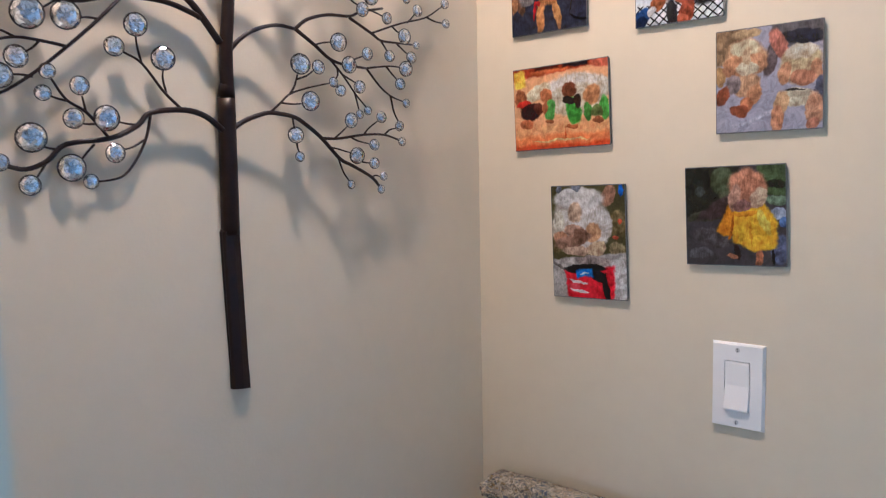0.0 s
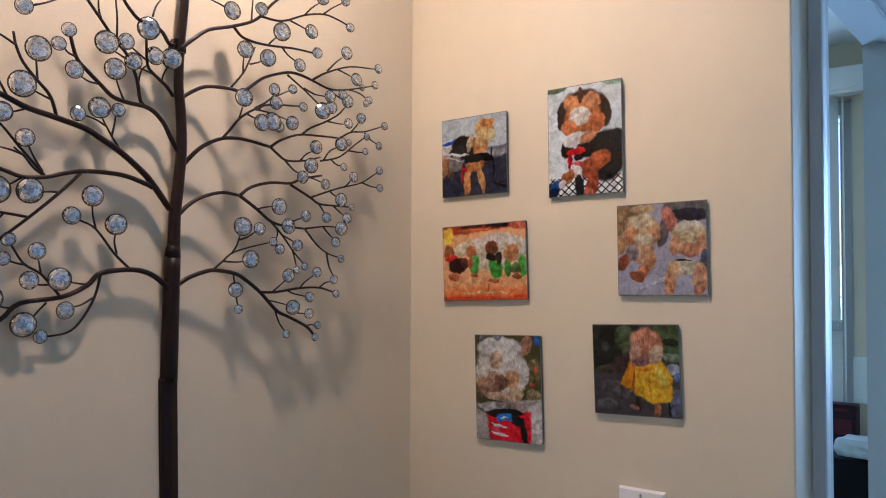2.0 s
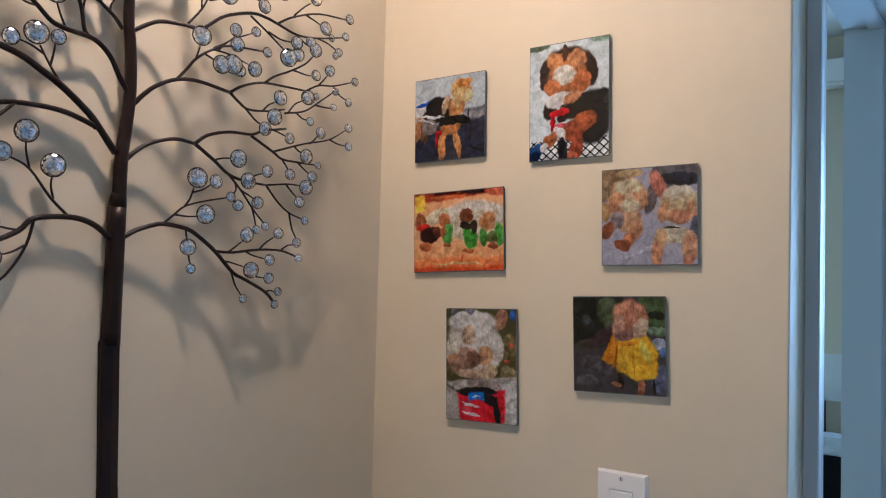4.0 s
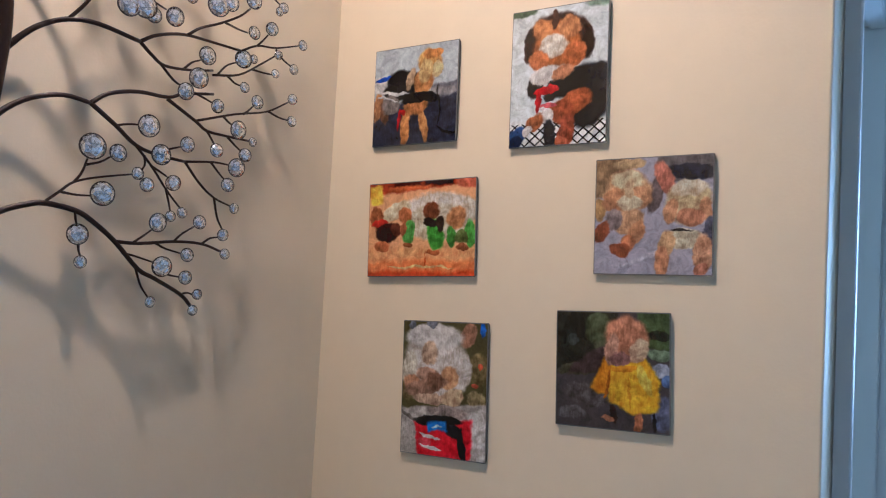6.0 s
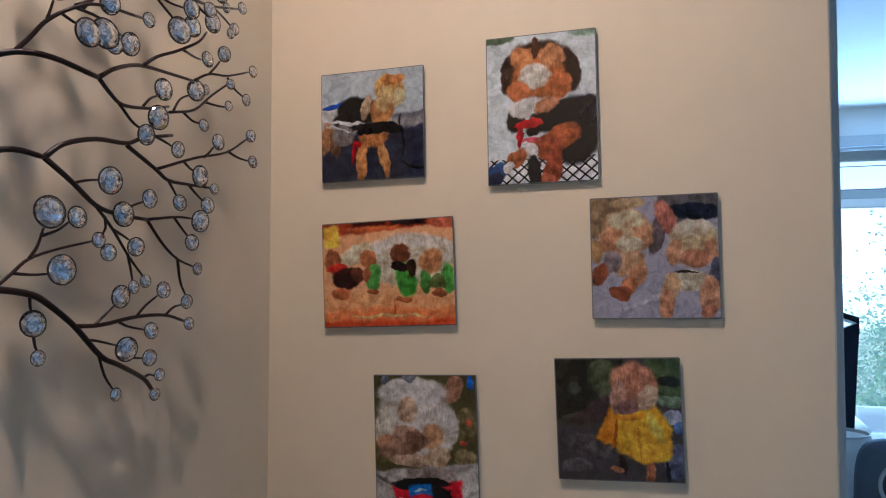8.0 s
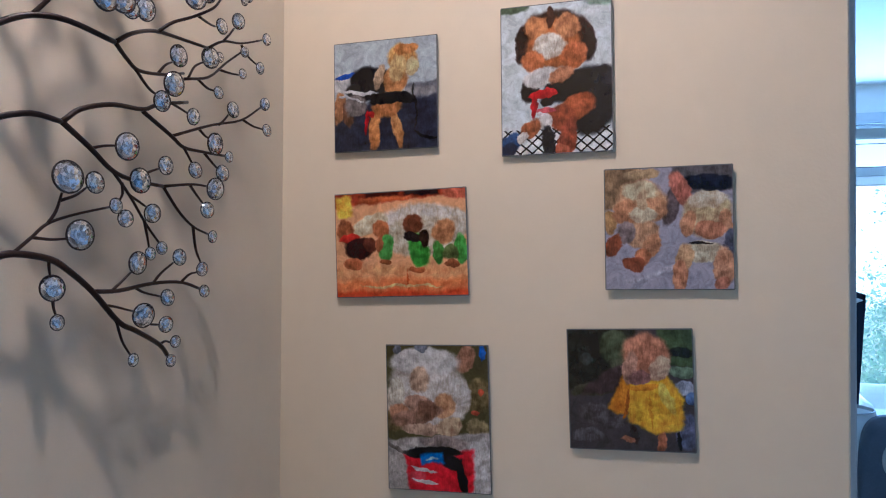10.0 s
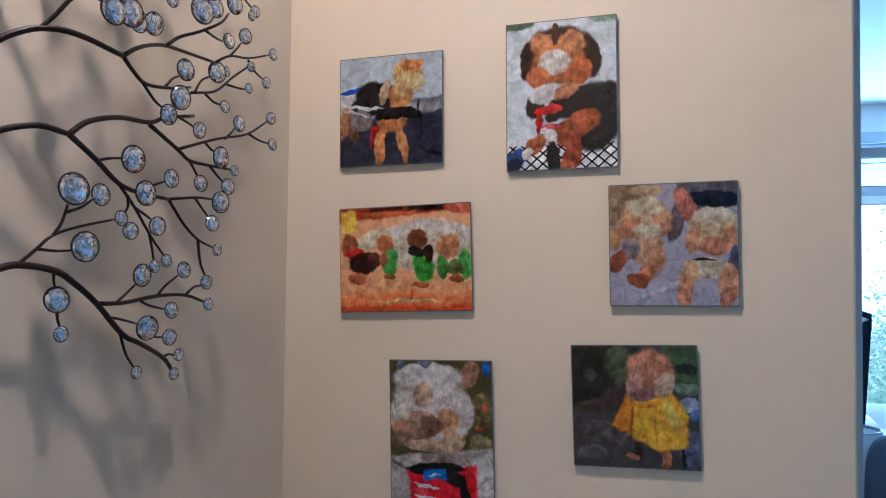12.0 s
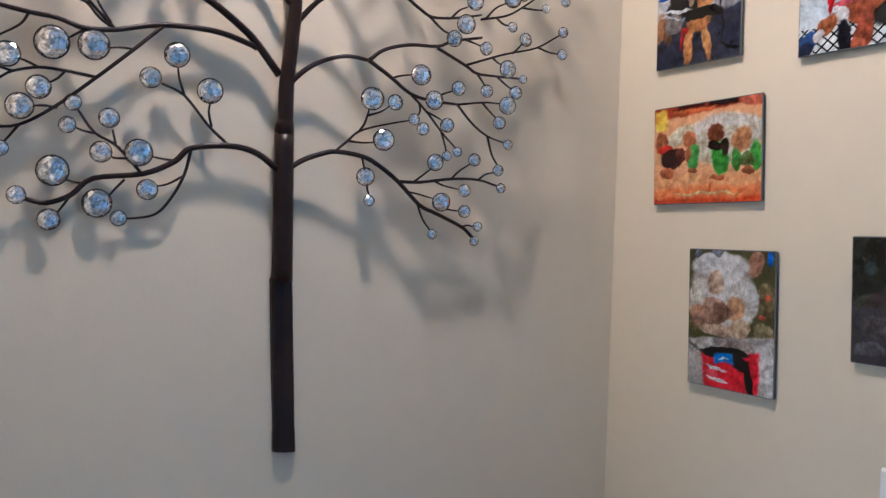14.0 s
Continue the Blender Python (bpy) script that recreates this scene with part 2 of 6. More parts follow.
        mr.inputs[1].default_value, mr.inputs[2].default_value = 1 + soft / 2, 1 - soft / 2
        l.new(self.where, mp.inputs["Vector"])
        l.new(mp.outputs[0], ln.inputs[0])
        l.new(ln.outputs["Value"], mr.inputs[0])
        self.lay(mr.outputs[0], colour, 0.34, mp.outputs[0])

    def poly(self, corners, colour, soft=0.0022):
        """A convex patch between corners, given clockwise as the face shows them."""
        n, l = self.n, self.l
        pts = [Vector(((u - 0.5) * self.w, 0, (0.5 - v) * self.h)) for u, v in corners]
        near = None
        for a, b in zip(pts, pts[1:] + pts[:1]):
            d = (b - a).normalized()
            inward = Vector((d.z, 0, -d.x))
            dot, add = n.new("ShaderNodeVectorMath"), n.new("ShaderNodeMath")
            dot.operation, add.operation = "DOT_PRODUCT", "SUBTRACT"
            dot.inputs[1].default_value = inward
            add.inputs[1].default_value = inward.dot(a)
            l.new(self.where, dot.inputs[0])
            l.new(dot.outputs["Value"], add.inputs[0])
            if near is None:
                near = add.outputs[0]
            else:
                least = n.new("ShaderNodeMath")
                least.operation = "SMOOTH_MIN"
                least.inputs[2].default_value = 0.004
                l.new(near, least.inputs[0])
                l.new(add.outputs[0], least.inputs[1])
                near = least.outputs[0]
        mr = n.new("ShaderNodeMapRange")
        mr.interpolation_type = "SMOOTHSTEP"
        mr.inputs[1].default_value, mr.inputs[2].default_value = -soft, soft
        l.new(near, mr.inputs[0])
        self.lay(mr.outputs[0], colour, 0.20)

    def below(self, v, colour, soft=0.04):
        n, l = self.n, self.l
        sep, mr = n.new("ShaderNodeSeparateXYZ"), n.new("ShaderNodeMapRange")
        mr.inputs[1].default_value, mr.inputs[2].default_value = (0.5 - v + soft) * self.h, (0.5 - v - soft) * self.h
        l.new(self.where, sep.inputs[0])
        l.new(sep.outputs[2], mr.inputs[0])
        self.lay(mr.outputs[0], colour, 0.14)

    def lattice(self, v, pitch, colour):
        """Slanted crossing bars below the height v."""
        n, l = self.n, self.l
        sep = n.new("ShaderNodeSeparateXYZ")
        l.new(self.raw, sep.inputs[0])
        bars = []
        for sign in (1, -1):
            k = n.new("ShaderNodeMath")
            k.operation = "MULTIPLY_ADD"
            k.inputs[1].default_value = 1.15 * sign
            l.new(sep.outputs[2], k.inputs[0])
            l.new(sep.outputs[0], k.inputs[2])
            w = n.new("ShaderNodeMath")
            w.operation = "PINGPONG"
            w.inputs[1].default_value = pitch / 2
            l.new(k.outputs[0], w.inputs[0])
            less = n.new("ShaderNodeMath")
            less.operation = "LESS_THAN"
            less.inputs[1].default_value = pitch * 0.11
            l.new(w.outputs[0], less.inputs[0])
            bars.append(less.outputs[0])
        mx, lim, both = n.new("ShaderNodeMath"), n.new("ShaderNodeMath"), n.new("ShaderNodeMath")
        mx.operation, lim.operation, both.operation = "MAXIMUM", "LESS_THAN", "MULTIPLY"
        lim.inputs[1].default_value = (0.5 - v) * self.h
        l.new(bars[0], mx.inputs[0])
        l.new(bars[1], mx.inputs[1])
        l.new(sep.outputs[2], lim.inputs[0])
        l.new(mx.outputs[0], both.inputs[0])
        l.new(lim.outputs[0], both.inputs[1])
        self.lay(both.outputs[0], colour)

    def finish(self, grain=0.06):
        n, l = self.n, self.l
        noi, mr, mul = n.new("ShaderNodeTexNoise"), n.new("ShaderNodeMapRange"), n.new("ShaderNodeMix")
        noi.inputs["Scale"].default_value, noi.inputs["Detail"].default_value = 260, 6
        noi.inputs["Roughness"].default_value = 0.7
        mr.inputs[1].default_value, mr.inputs[2].default_value = 0.25, 0.75
        mr.inputs[3].default_value, mr.inputs[4].default_value = 1 - grain, 1 + grain
        mul.data_type, mul.blend_type = "RGBA", "MULTIPLY"
        mul.inputs[0].default_value = 1
        l.new(self.raw, noi.inputs["Vector"])
        l.new(noi.outputs[0], mr.inputs[0])
        # printed contrast
        gam = n.new("ShaderNodeGamma")
        gam.inputs[1].default_value = 2.25
        l.new(self.colour, gam.inputs[0])
        # deep and pale fine detail
        last = gam.outputs[0]
        for scale, lo, hi, shade, amount in ((190, 0.56, 0.66, (0.20, 0.16, 0.14, 1), 0.16), (260, 0.58, 0.70, (1.9, 1.85, 1.8, 1), 0.12)):
            fine, cut, tint = n.new("ShaderNodeTexNoise"), n.new("ShaderNodeMapRange"), n.new("ShaderNodeMix")
            fine.inputs["Scale"].default_value, fine.inputs["Detail"].default_value = scale, 4
            fine.inputs["Distortion"].default_value = 1.2
            cut.interpolation_type = "SMOOTHSTEP"
            cut.inputs[1].default_value, cut.inputs[2].default_value, cut.inputs[4].default_value = lo, hi, amount
            tint.data_type, tint.blend_type = "RGBA", "MULTIPLY"
            tint.inputs[7].default_value = shade
            l.new(self.raw, fine.inputs["Vector"])
            l.new(fine.outputs[0], cut.inputs[0])
            l.new(cut.outputs[0], tint.inputs[0])
            l.new(last, tint.inputs[6])
            last = tint.outputs[2]
        tuft, lift_, both = n.new("ShaderNodeTexNoise"), n.new("ShaderNodeMapRange"), n.new("ShaderNodeMix")
        tuft.inputs["Scale"].default_value, tuft.inputs["Detail"].default_value = 75, 6
        tuft.inputs["Roughness"].default_value, tuft.inputs["Distortion"].default_value = 0.65, 0.9
        lift_.inputs[1].default_value, lift_.inputs[2].default_value = 0.34, 0.66
        lift_.inputs[3].default_value, lift_.inputs[4].default_value = 0.66, 1.20
        both.data_type, both.blend_type = "RGBA", "MULTIPLY"
        both.inputs[0].default_value = 1
        l.new(self.where, tuft.inputs["Vector"])
        l.new(tuft.outputs[0], lift_.inputs[0])
        l.new(last, both.inputs[6])
        l.new(lift_.outputs[0], both.inputs[7])
        l.new(both.outputs[2], mul.inputs[6])
        l.new(mr.outputs[0], mul.inputs[7])
        l.new(mul.outputs[2], n["Principled BSDF"].inputs["Base Color"])
        return self.m


# ---- builders ----
def put_mesh(name, bm, mat, parent=None, label="", smooth=False):
    me = bpy.data.meshes.new(name)
    bm.to_mesh(me)
    bm.free()
    me.materials.append(mat)
    if smooth:
        for p in me.polygons:
            p.use_smooth = True
    ob = new(name, me)
    if parent is not None:
        ob.parent = parent
    if label:
        ob["label"] = label
    return ob


def part(name, bm, mat, parent, label="", smooth=False):
    return put_mesh(name, bm, mat, parent, label, smooth)


def thing(name, place, label, category, group="", turn=0.0):
    ob = new(name)
    ob.empty_display_size = 0.05
    ob.matrix_basis = pose(*place, 0, 0, turn)
    return tagged(ob, label, category, group)


def structure(name, bm, mat, label=""):
    return tagged(put_mesh(name, bm, mat), label, "", "", "structure")


def box(x0, x1, y0, y1, z0, z1, bevel=0.0, bm=None, segments=2):
    own = bm is None
    bm = bm or bmesh.new()
    v = bmesh.ops.create_cube(bm, size=1, matrix=Matrix.Translation(((x0 + x1) / 2, (y0 + y1) / 2, (z0 + z1) / 2)) @ Matrix.Diagonal((x1 - x0, y1 - y0, z1 - z0, 1)))["verts"]
    if bevel and own:
        bmesh.ops.bevel(bm, geom=bm.edges[:], offset=bevel, segments=segments, affect="EDGES")
    return bm


def lathe(profile, steps=32):
    """A solid of revolution about z from (radius, height) pairs."""
    bm = bmesh.new()
    rings = []
    for r, z in profile:
        if r < 1e-6:
            rings.append([bm.verts.new((0, 0, z))])
        else:
            rings.append([bm.verts.new((r * math.cos(2 * math.pi * i / steps), r * math.sin(2 * math.pi * i / steps), z)) for i in range(steps)])
    for a, b in zip(rings, rings[1:]):
        for i in range(steps):
            j = (i + 1) % steps
            if len(a) == 1 and len(b) == 1:
                continue
            if len(a) == 1:
                bm.faces.new((a[0], b[i], b[j]))
            elif len(b) == 1:
                bm.faces.new((a[i], a[j], b[0]))
            else:
                bm.faces.new((a[i], a[j], b[j], b[i]))
    bmesh.ops.recalc_face_normals(bm, faces=bm.faces[:])
    return bm


def spline(points, steps=5):
    pts = [Vector(p) for p in points]
    if len(pts) < 3:
        return pts
    ext = [2 * pts[0] - pts[1]] + pts + [2 * pts[-1] - pts[-2]]
    out = []
    for i in range(1, len(ext) - 2):
        a, b, c, d = ext[i - 1: i + 3]
        for k in range(steps):
            t = k / steps
            out.append(0.5 * ((2 * b) + (c - a) * t + (2 * a - 5 * b + 4 * c - d) * t * t + (3 * b - a - 3 * c + d) * t ** 3))
    return out + [pts[-1]]


def tube(points, radii, sides=8, bm=None, square=False):
    """A round rod along points; radii go linearly from first to last, or one per point."""
    bm = bm or bmesh.new()
    n = len(points)
    rings = []
    up = Vector((0.3, 0.1, 1)).normalized()
    for i, p in enumerate(points):
        d = (points[min(i + 1, n - 1)] - points[max(i - 1, 0)]).normalized()
        a = d.cross(Vector((1, 0, 0)))
        a = a.normalized() if a.length > 0.05 else d.cross(up).normalized()
        b = d.cross(a).normalized()
        r = radii[i] if len(radii) == n else radii[0] + (radii[-1] - radii[0]) * i / max(n - 1, 1)
        ring = []
        for k in range(sides):
            w = 2 * math.pi * (k + 0.5) / sides
            ring.append(bm.verts.new(p + a * (r * math.cos(w)) + b * (r * math.sin(w))))
        rings.append(ring)
    for r0, r1 in zip(rings, rings[1:]):
        for k in range(sides):
            bm.faces.new((r0[k], r0[(k + 1) % sides], r1[(k + 1) % sides], r1[k]))
    bm.faces.new(rings[0][::-1])
    bm.faces.new(rings[-1])
    bmesh.ops.recalc_face_normals(bm, faces=bm.faces[:])
    return bm


# ---- the large structure ----
H = 2.44
EDGE = 0.6335          # plane of the hall wall
END = 0.634           # rounded free end of the wall with the prints
FLOOR = structure("floor", box(-2.1, 3.84, -3.2, 3.64, -0.1, 0), M["floor"], "brown wooden floor")
structure("ceiling", box(-2.1, 3.84, -3.2, 3.64, H, H + 0.12), M["ceiling"], "white painted ceiling")
# back wall of the niche, a degree out of square with the print wall
bm = bmesh.new()
LEAN = -0.018
for z in (0, H):
    for x, y in ((0, 0), (-0.93 * LEAN, -0.93), (-0.1, -0.93), (-0.1, 0)):
        bm.verts.new((x, y, z))
bm.verts.ensure_lookup_table()
v = bm.verts
for f in ((0, 1, 2, 3), (4, 5, 6, 7), (0, 1, 5, 4), (1, 2, 6, 5), (2, 3, 7, 6), (3, 0, 4, 7)):
    bm.faces.new([v[i] for i in f])
bmesh.ops.recalc_face_normals(bm, faces=bm.faces[:])
structure("wall_niche_back", bm, M["wall"], "greige painted wall behind the metal tree")
bm = bmesh.new()
ROUND = 0.003
edge_line = [(-0.1, 0.0785), (-0.1, 0.0), (END - ROUND, 0.0)]
edge_line += [(END - ROUND + ROUND * math.sin(radians(a)), ROUND - ROUND * math.cos(radians(a))) for a in range(10, 91, 10)] + [(END - 0.001, 0.0785)]
low, high = [[bm.verts.new((x, y, z)) for x, y in edge_line] for z in (0, H)]
for i in range(len(edge_line)):
    j = (i + 1) % len(edge_line)
    bm.faces.new((low[i], low[j], high[j], high[i]))
bm.faces.new(low)
bm.faces.new(high)
bmesh.ops.recalc_face_normals(bm, faces=bm.faces[:])
structure("wall_prints", bm, M["wall"], "greige painted wall with square prints and a rounded end")
structure("wall_niche_side", box(-0.14, 0.420, -1.04, -0.901, 0, H, 0.003), M["wall"], "greige painted return wall of the niche")
structure("wall_passage", box(0.320, 0.418, -3.1, -1.042, 0, H), M["wall"], "greige painted passage wall")
# hall wall with its doorway
DOOR0, DOOR1, DOORH = 0.138, 1.050, 2.135
BACK = 0.527           # study face of the hall wall
structure("wall_hall_near", box(BACK + 0.002, EDGE, 0.079, DOOR0 - 0.012, 0, H), M["wall"], "painted end of the hall wall")
structure("wall_hall_head", box(BACK + 0.002, EDGE, DOOR0 - 0.0115, DOOR1 + 0.0115, DOORH + 0.012, H), M["wall"], "painted wall over the doorway")
bm = bmesh.new()
plan = [(BACK + 0.002, DOOR1 + 0.012), (EDGE, DOOR1 + 0.012), (0.661, 2.351), (BACK + 0.002, 2.351)]
low, high = [[bm.verts.new((x, y, z)) for x, y in plan] for z in (0, H)]
for i in range(4):
    bm.faces.new((low[i], low[(i + 1) % 4], high[(i + 1) % 4], high[i]))
bm.faces.new(low)
bm.faces.new(high)
bmesh.ops.recalc_face_normals(bm, faces=bm.faces[:])
structure("wall_hall_far", bm, M["wall"], "painted hall wall")
structure("wall_pier", box(0.53, 0.777, 2.352, 3.42, 0, H), M["wall"], "painted wall pier beside the window")
# room behind the print wall
R2 = 2.15
structure("wall_study_side", box(-2.1, -2.001, 0.0, 2.3, 0, H), M["wall"], "painted side wall of the study")
bm = box(-2.0, -1.0, R2, R2 + 0.12, 0, H)
box(0.290, BACK - 0.001, R2, R2 + 0.12, 0, H, bm=bm)
box(-1.0, 0.290, R2, R2 + 0.12, 0, 0.75, bm=bm)
box(-1.0, 0.290, R2, R2 + 0.12, 2.24, H, bm=bm)
structure("wall_study_window", bm, M["wall"], "painted window wall of the study")
structure("wall_study_front", box(-2.0, -0.101, 0.0, 0.078, 0, H), M["wall"], "painted study wall")
# living room shell
WY = 3.42
WX0, WX1, WZ0, WZ1 = 0.80, 3.6, 0.15, 2.245
bm = box(0.778, WX0, WY, WY + 0.14, 0, H)
box(WX1, 3.7, WY, WY + 0.14, 0, H, bm=bm)
box(WX0, WX1, WY, WY + 0.14, 0, WZ0, bm=bm)
box(WX0, WX1, WY, WY + 0.14, WZ1, H, bm=bm)
structure("wall_north", bm, M["ceiling"], "white painted wall round the wide window")
# out of view; its colour carries blue daylight into the crystals
structure("wall_east", box(3.7, 3.84, -3.1, WY + 0.14, 0, H), M["daylit_blue"], "unseen wall coloured with the pale blue of daylight")
SX0, SX1, SZ0, SZ1 = 0.72, 1.72, 0.90, 1.90          # opening of the added, unseen window at the end of the passage
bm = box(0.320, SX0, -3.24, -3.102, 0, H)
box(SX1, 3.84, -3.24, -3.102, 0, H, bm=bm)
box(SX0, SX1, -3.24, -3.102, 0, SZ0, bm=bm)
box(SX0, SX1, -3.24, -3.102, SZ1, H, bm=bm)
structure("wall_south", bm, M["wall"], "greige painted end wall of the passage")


def casing(y0, y1, z1, x0, out):
    """Moulded door trim: a flat board with a raised outer bead."""
    bm = bmesh.new()
    w = y1 - y0
    prof = [(0, 0), (0, 0.0155), (0.002, 0.0175), (0.010, 0.0178), (0.015, 0.0160), (w - 0.014, 0.0130), (w - 0.008, 0.0140), (w - 0.003, 0.0135), (w, 0.0110), (w, 0)]
    if not out:
        prof = [(w - a, b) for a, b in prof][::-1]
    lo = [bm.verts.new((x0 + b, y0 + a, 0.0)) for a, b in prof]
    hi = [bm.verts.new((x0 + b, y0 + a, z1)) for a, b in prof]
    n = len(prof)
    for i in range(n):
        bm.faces.new((lo[i], lo[(i + 1) % n], hi[(i + 1) % n], hi[i]))
    bm.faces.new(lo)
    bm.faces.new(hi)
    bmesh.ops.recalc_face_normals(bm, faces=bm.faces[:])
    return bm


frame_ob = thing("door_frame", (EDGE, DOOR0, 0), "white gloss painted door frame of the study", "door frame")
frame_ob.matrix_basis = Matrix.Identity(4)
frame_ob["kind"] = "structure"
part("casing", casing(0.083, DOOR0 + 0.004, DOORH + 0.002, EDGE + 0.001, True), M["trim"], frame_ob)
part("casing", casing(DOOR1 - 0.004, DOOR1 + 0.055, DOORH + 0.002, EDGE + 0.001, False), M["trim"], frame_ob)
part("head_casing", box(EDGE + 0.001, EDGE + 0.017, 0.083, DOOR1 + 0.055, DOORH + 0.003, DOORH + 0.061, 0.004), M["trim"], frame_ob)
part("jamb", box(BACK, EDGE + 0.001, DOOR0 - 0.011, DOOR0, 0, DOORH, 0.002), M["trim"], frame_ob)
part("jamb", box(BACK, EDGE + 0.001, DOOR1, DOOR1 + 0.011, 0, DOORH, 0.002), M["trim"], frame_ob)
part("head_jamb", box(BACK, EDGE + 0.001, DOOR0, DOOR1, DOORH, DOORH + 0.011, 0.002), M["trim"], frame_ob)
part("stop", box(0.578, 0.613, DOOR1 - 0.011, DOOR1 - 0.0005, 0, DOORH - 0.001, 0.003), M["trim"], frame_ob)
part("head_stop", box(0.578, 0.613, DOOR0 + 0.012, DOOR1 - 0.012, DOORH - 0.011, DOORH - 0.0005, 0.003), M["trim"], frame_ob)
part("strike_plate", box(0.535, 0.572, DOOR1 - 0.0025, DOOR1 - 0.0004, 0.975, 1.03, 0.0008), M["steel"], frame_ob, "steel strike plate")
# no hole is cut: a black block gives the shade inside it
part("strike_hole_shade", box(0.548, 0.562, DOOR1 - 0.0034, DOOR1 - 0.0022, 0.988, 1.016), M["black"], frame_ob, "black block for the shade in the latch hole")


# ---- windows ----
def window(name, along, at, a0, a1, z0, z1, bars, label, depth=0.06):
    """A white framed window in a wall opening. along 'x' or 'y': the way it runs; bars: heights of cross bars."""
    ob = thing(name, (0, 0, 0), label, "window")
    ob["kind"] = "structure"

    def piece(nm, s0, s1, q0, q1, inset, mat, lab=""):
        lo, hi = at + 0.05 + inset, at + 0.05 + depth - inset
        b = box(s0, s1, lo, hi, q0, q1, 0.004) if along == "x" else box(lo, hi, s0, s1, q0, q1, 0.004)
        return part(nm, b, mat, ob, lab)

    g = 0.0015
    piece("frame_side", a0 + g, a0 + 0.05, z0 + 0.05, z1 - 0.05, 0, M["trim"])
    piece("frame_side", a1 - 0.05, a1 - g, z0 + 0.05, z1 - 0.05, 0, M["trim"])
    piece("frame_rail", a0 + g, a1 - g, z0 + g, z0 + 0.05, 0, M["trim"])
    piece("frame_rail", a0 + g, a1 - g, z1 - 0.05, z1 - g, 0, M["trim"])
    for z in bars:
        piece("cross_bar", a0 + 0.051, a1 - 0.051, z - 0.022, z + 0.022, 0.003, M["trim"])
    levels = [z0 + 0.05] + [z for z in bars] + [z1 - 0.05]
    for lo, hi in zip(levels, levels[1:]):
        pane = piece("pane", a0 + 0.052, a1 - 0.052, lo + 0.024, hi - 0.024, 0.026, M["glass"], "clear glass pane")
        pane.visible_shadow = False
    return ob


wide = window("window_1", "x", WY, WX0, WX1, WZ0, WZ1, (2.030,), "wide white framed window looking onto trees")
part("sash_rail", box(WX0 + 0.051, WX1 - 0.051, WY + 0.040, WY + 0.075, 1.964, 2.007, 0.004), M["plastic"], wide)
window("window_2", "x", R2, -1.0, 0.290, 0.75, 2.24, (1.40,), "white framed study window")
# never in view; added as the origin of the blue fill
window("window_unseen", "x", -3.24, SX0, SX1, SZ0, SZ1, (), "unseen window added at the end of the passage for blue fill")

blind = thing("roller_blind", (0.99, WY - 0.05, 2.2), "grey roller blind rolled up over the wide window", "blind")
blind.matrix_basis = Matrix.Identity(4)
part("headrail", box(0.79, 3.62, WY - 0.07, WY - 0.004, 2.245, 2.297, 0.008), M["grey"], blind)
part("bracket", box(0.776, 0.788, WY - 0.075, WY - 0.002, 2.235, 2.305, 0.002), M["trim"], blind)
part("bottom_bar", box(0.80, 3.61, WY - 0.045, WY - 0.030, 2.228, 2.243, 0.004), M["trim"], blind)
cord = thing("blind_cord", (0, 0, 0), "thin looped white blind cord hanging by the window", "cord")
part("cord", tube(spline([(0.795, WY - 0.06, 2.19), (0.80, WY - 0.07, 1.9), (0.81, WY - 0.07, 1.5), (0.80, WY - 0.06, 1.2)]), [0.0025], 6), M["plastic"], cord)

blind2 = thing("roller_blind", (0, 0, 0), "white roller blind half drawn in the study", "blind")
part("cassette", box(-1.05, 0.515, R2 - 0.09, R2 - 0.004, 2.244, 2.339, 0.012), M["plastic"], blind2)
part("cloth", box(-1.0, 0.255, R2 - 0.046, R2 - 0.044, 1.43, 2.243), M["blind"], blind2)
part("bottom_bar", box(-1.0, 0.255, R2 - 0.055, R2 - 0.035, 1.40, 1.43, 0.005), M["grey"], blind2)
part("lower_panel", box(-1.0, 0.255, R2 - 0.030, R2 - 0.026, 0.78, 1.39), M["blind"], blind2, "pale lower cloth panel")
part("chain", tube([Vector((0.270, R2 - 0.05, 2.24)), Vector((0.271, R2 - 0.05, 1.0))], [0.003], 6), M["plastic"], blind2)

# ---- metal tree ----
tree = thing("metal_tree_sculpture", (0, 0, 0), "dark bronze metal tree wall sculpture set with round crystals", "wall art")


# how far the boughs stand out from the wall: (y, z, stand-off)
STAND = [
    (-0.49, 1.5, 0.022), (-0.49, 1.6, 0.022), (-0.49, 1.7, 0.022), (-0.49, 1.8, 0.022), (-0.49, 1.95, 0.024), (-0.345, 1.675, 0.052),
    (-0.384, 1.595, 0.042), (-0.4, 1.556, 0.029), (-0.311, 1.53, 0.04), (-0.252, 1.484, 0.026), (-0.228, 1.548, 0.046), (-0.16, 1.714, 0.076),
    (-0.231, 1.647, 0.06), (-0.402, 1.64, 0.044), (-0.205, 1.582, 0.051), (-0.372, 1.787, 0.068), (-0.288, 1.815, 0.078), (-0.257, 1.831, 0.09),
    (-0.181, 1.823, 0.052), (-0.209, 1.808, 0.049), (-0.254, 1.771, 0.034), (-0.206, 1.776, 0.034), (-0.287, 1.736, 0.055), (-0.212, 1.727, 0.068),
    (-0.31, 1.796, 0.042), (-0.602, 1.667, 0.032), (-0.572, 1.635, 0.022), (-0.675, 1.521, 0.021), (-0.638, 1.57, 0.026), (-0.664, 1.6, 0.029),
    (-0.677, 1.662, 0.042), (-0.656, 1.507, 0.02), (-0.68, 1.8, 0.05), (-0.6, 1.9, 0.045), (-0.32, 1.95, 0.06),
]


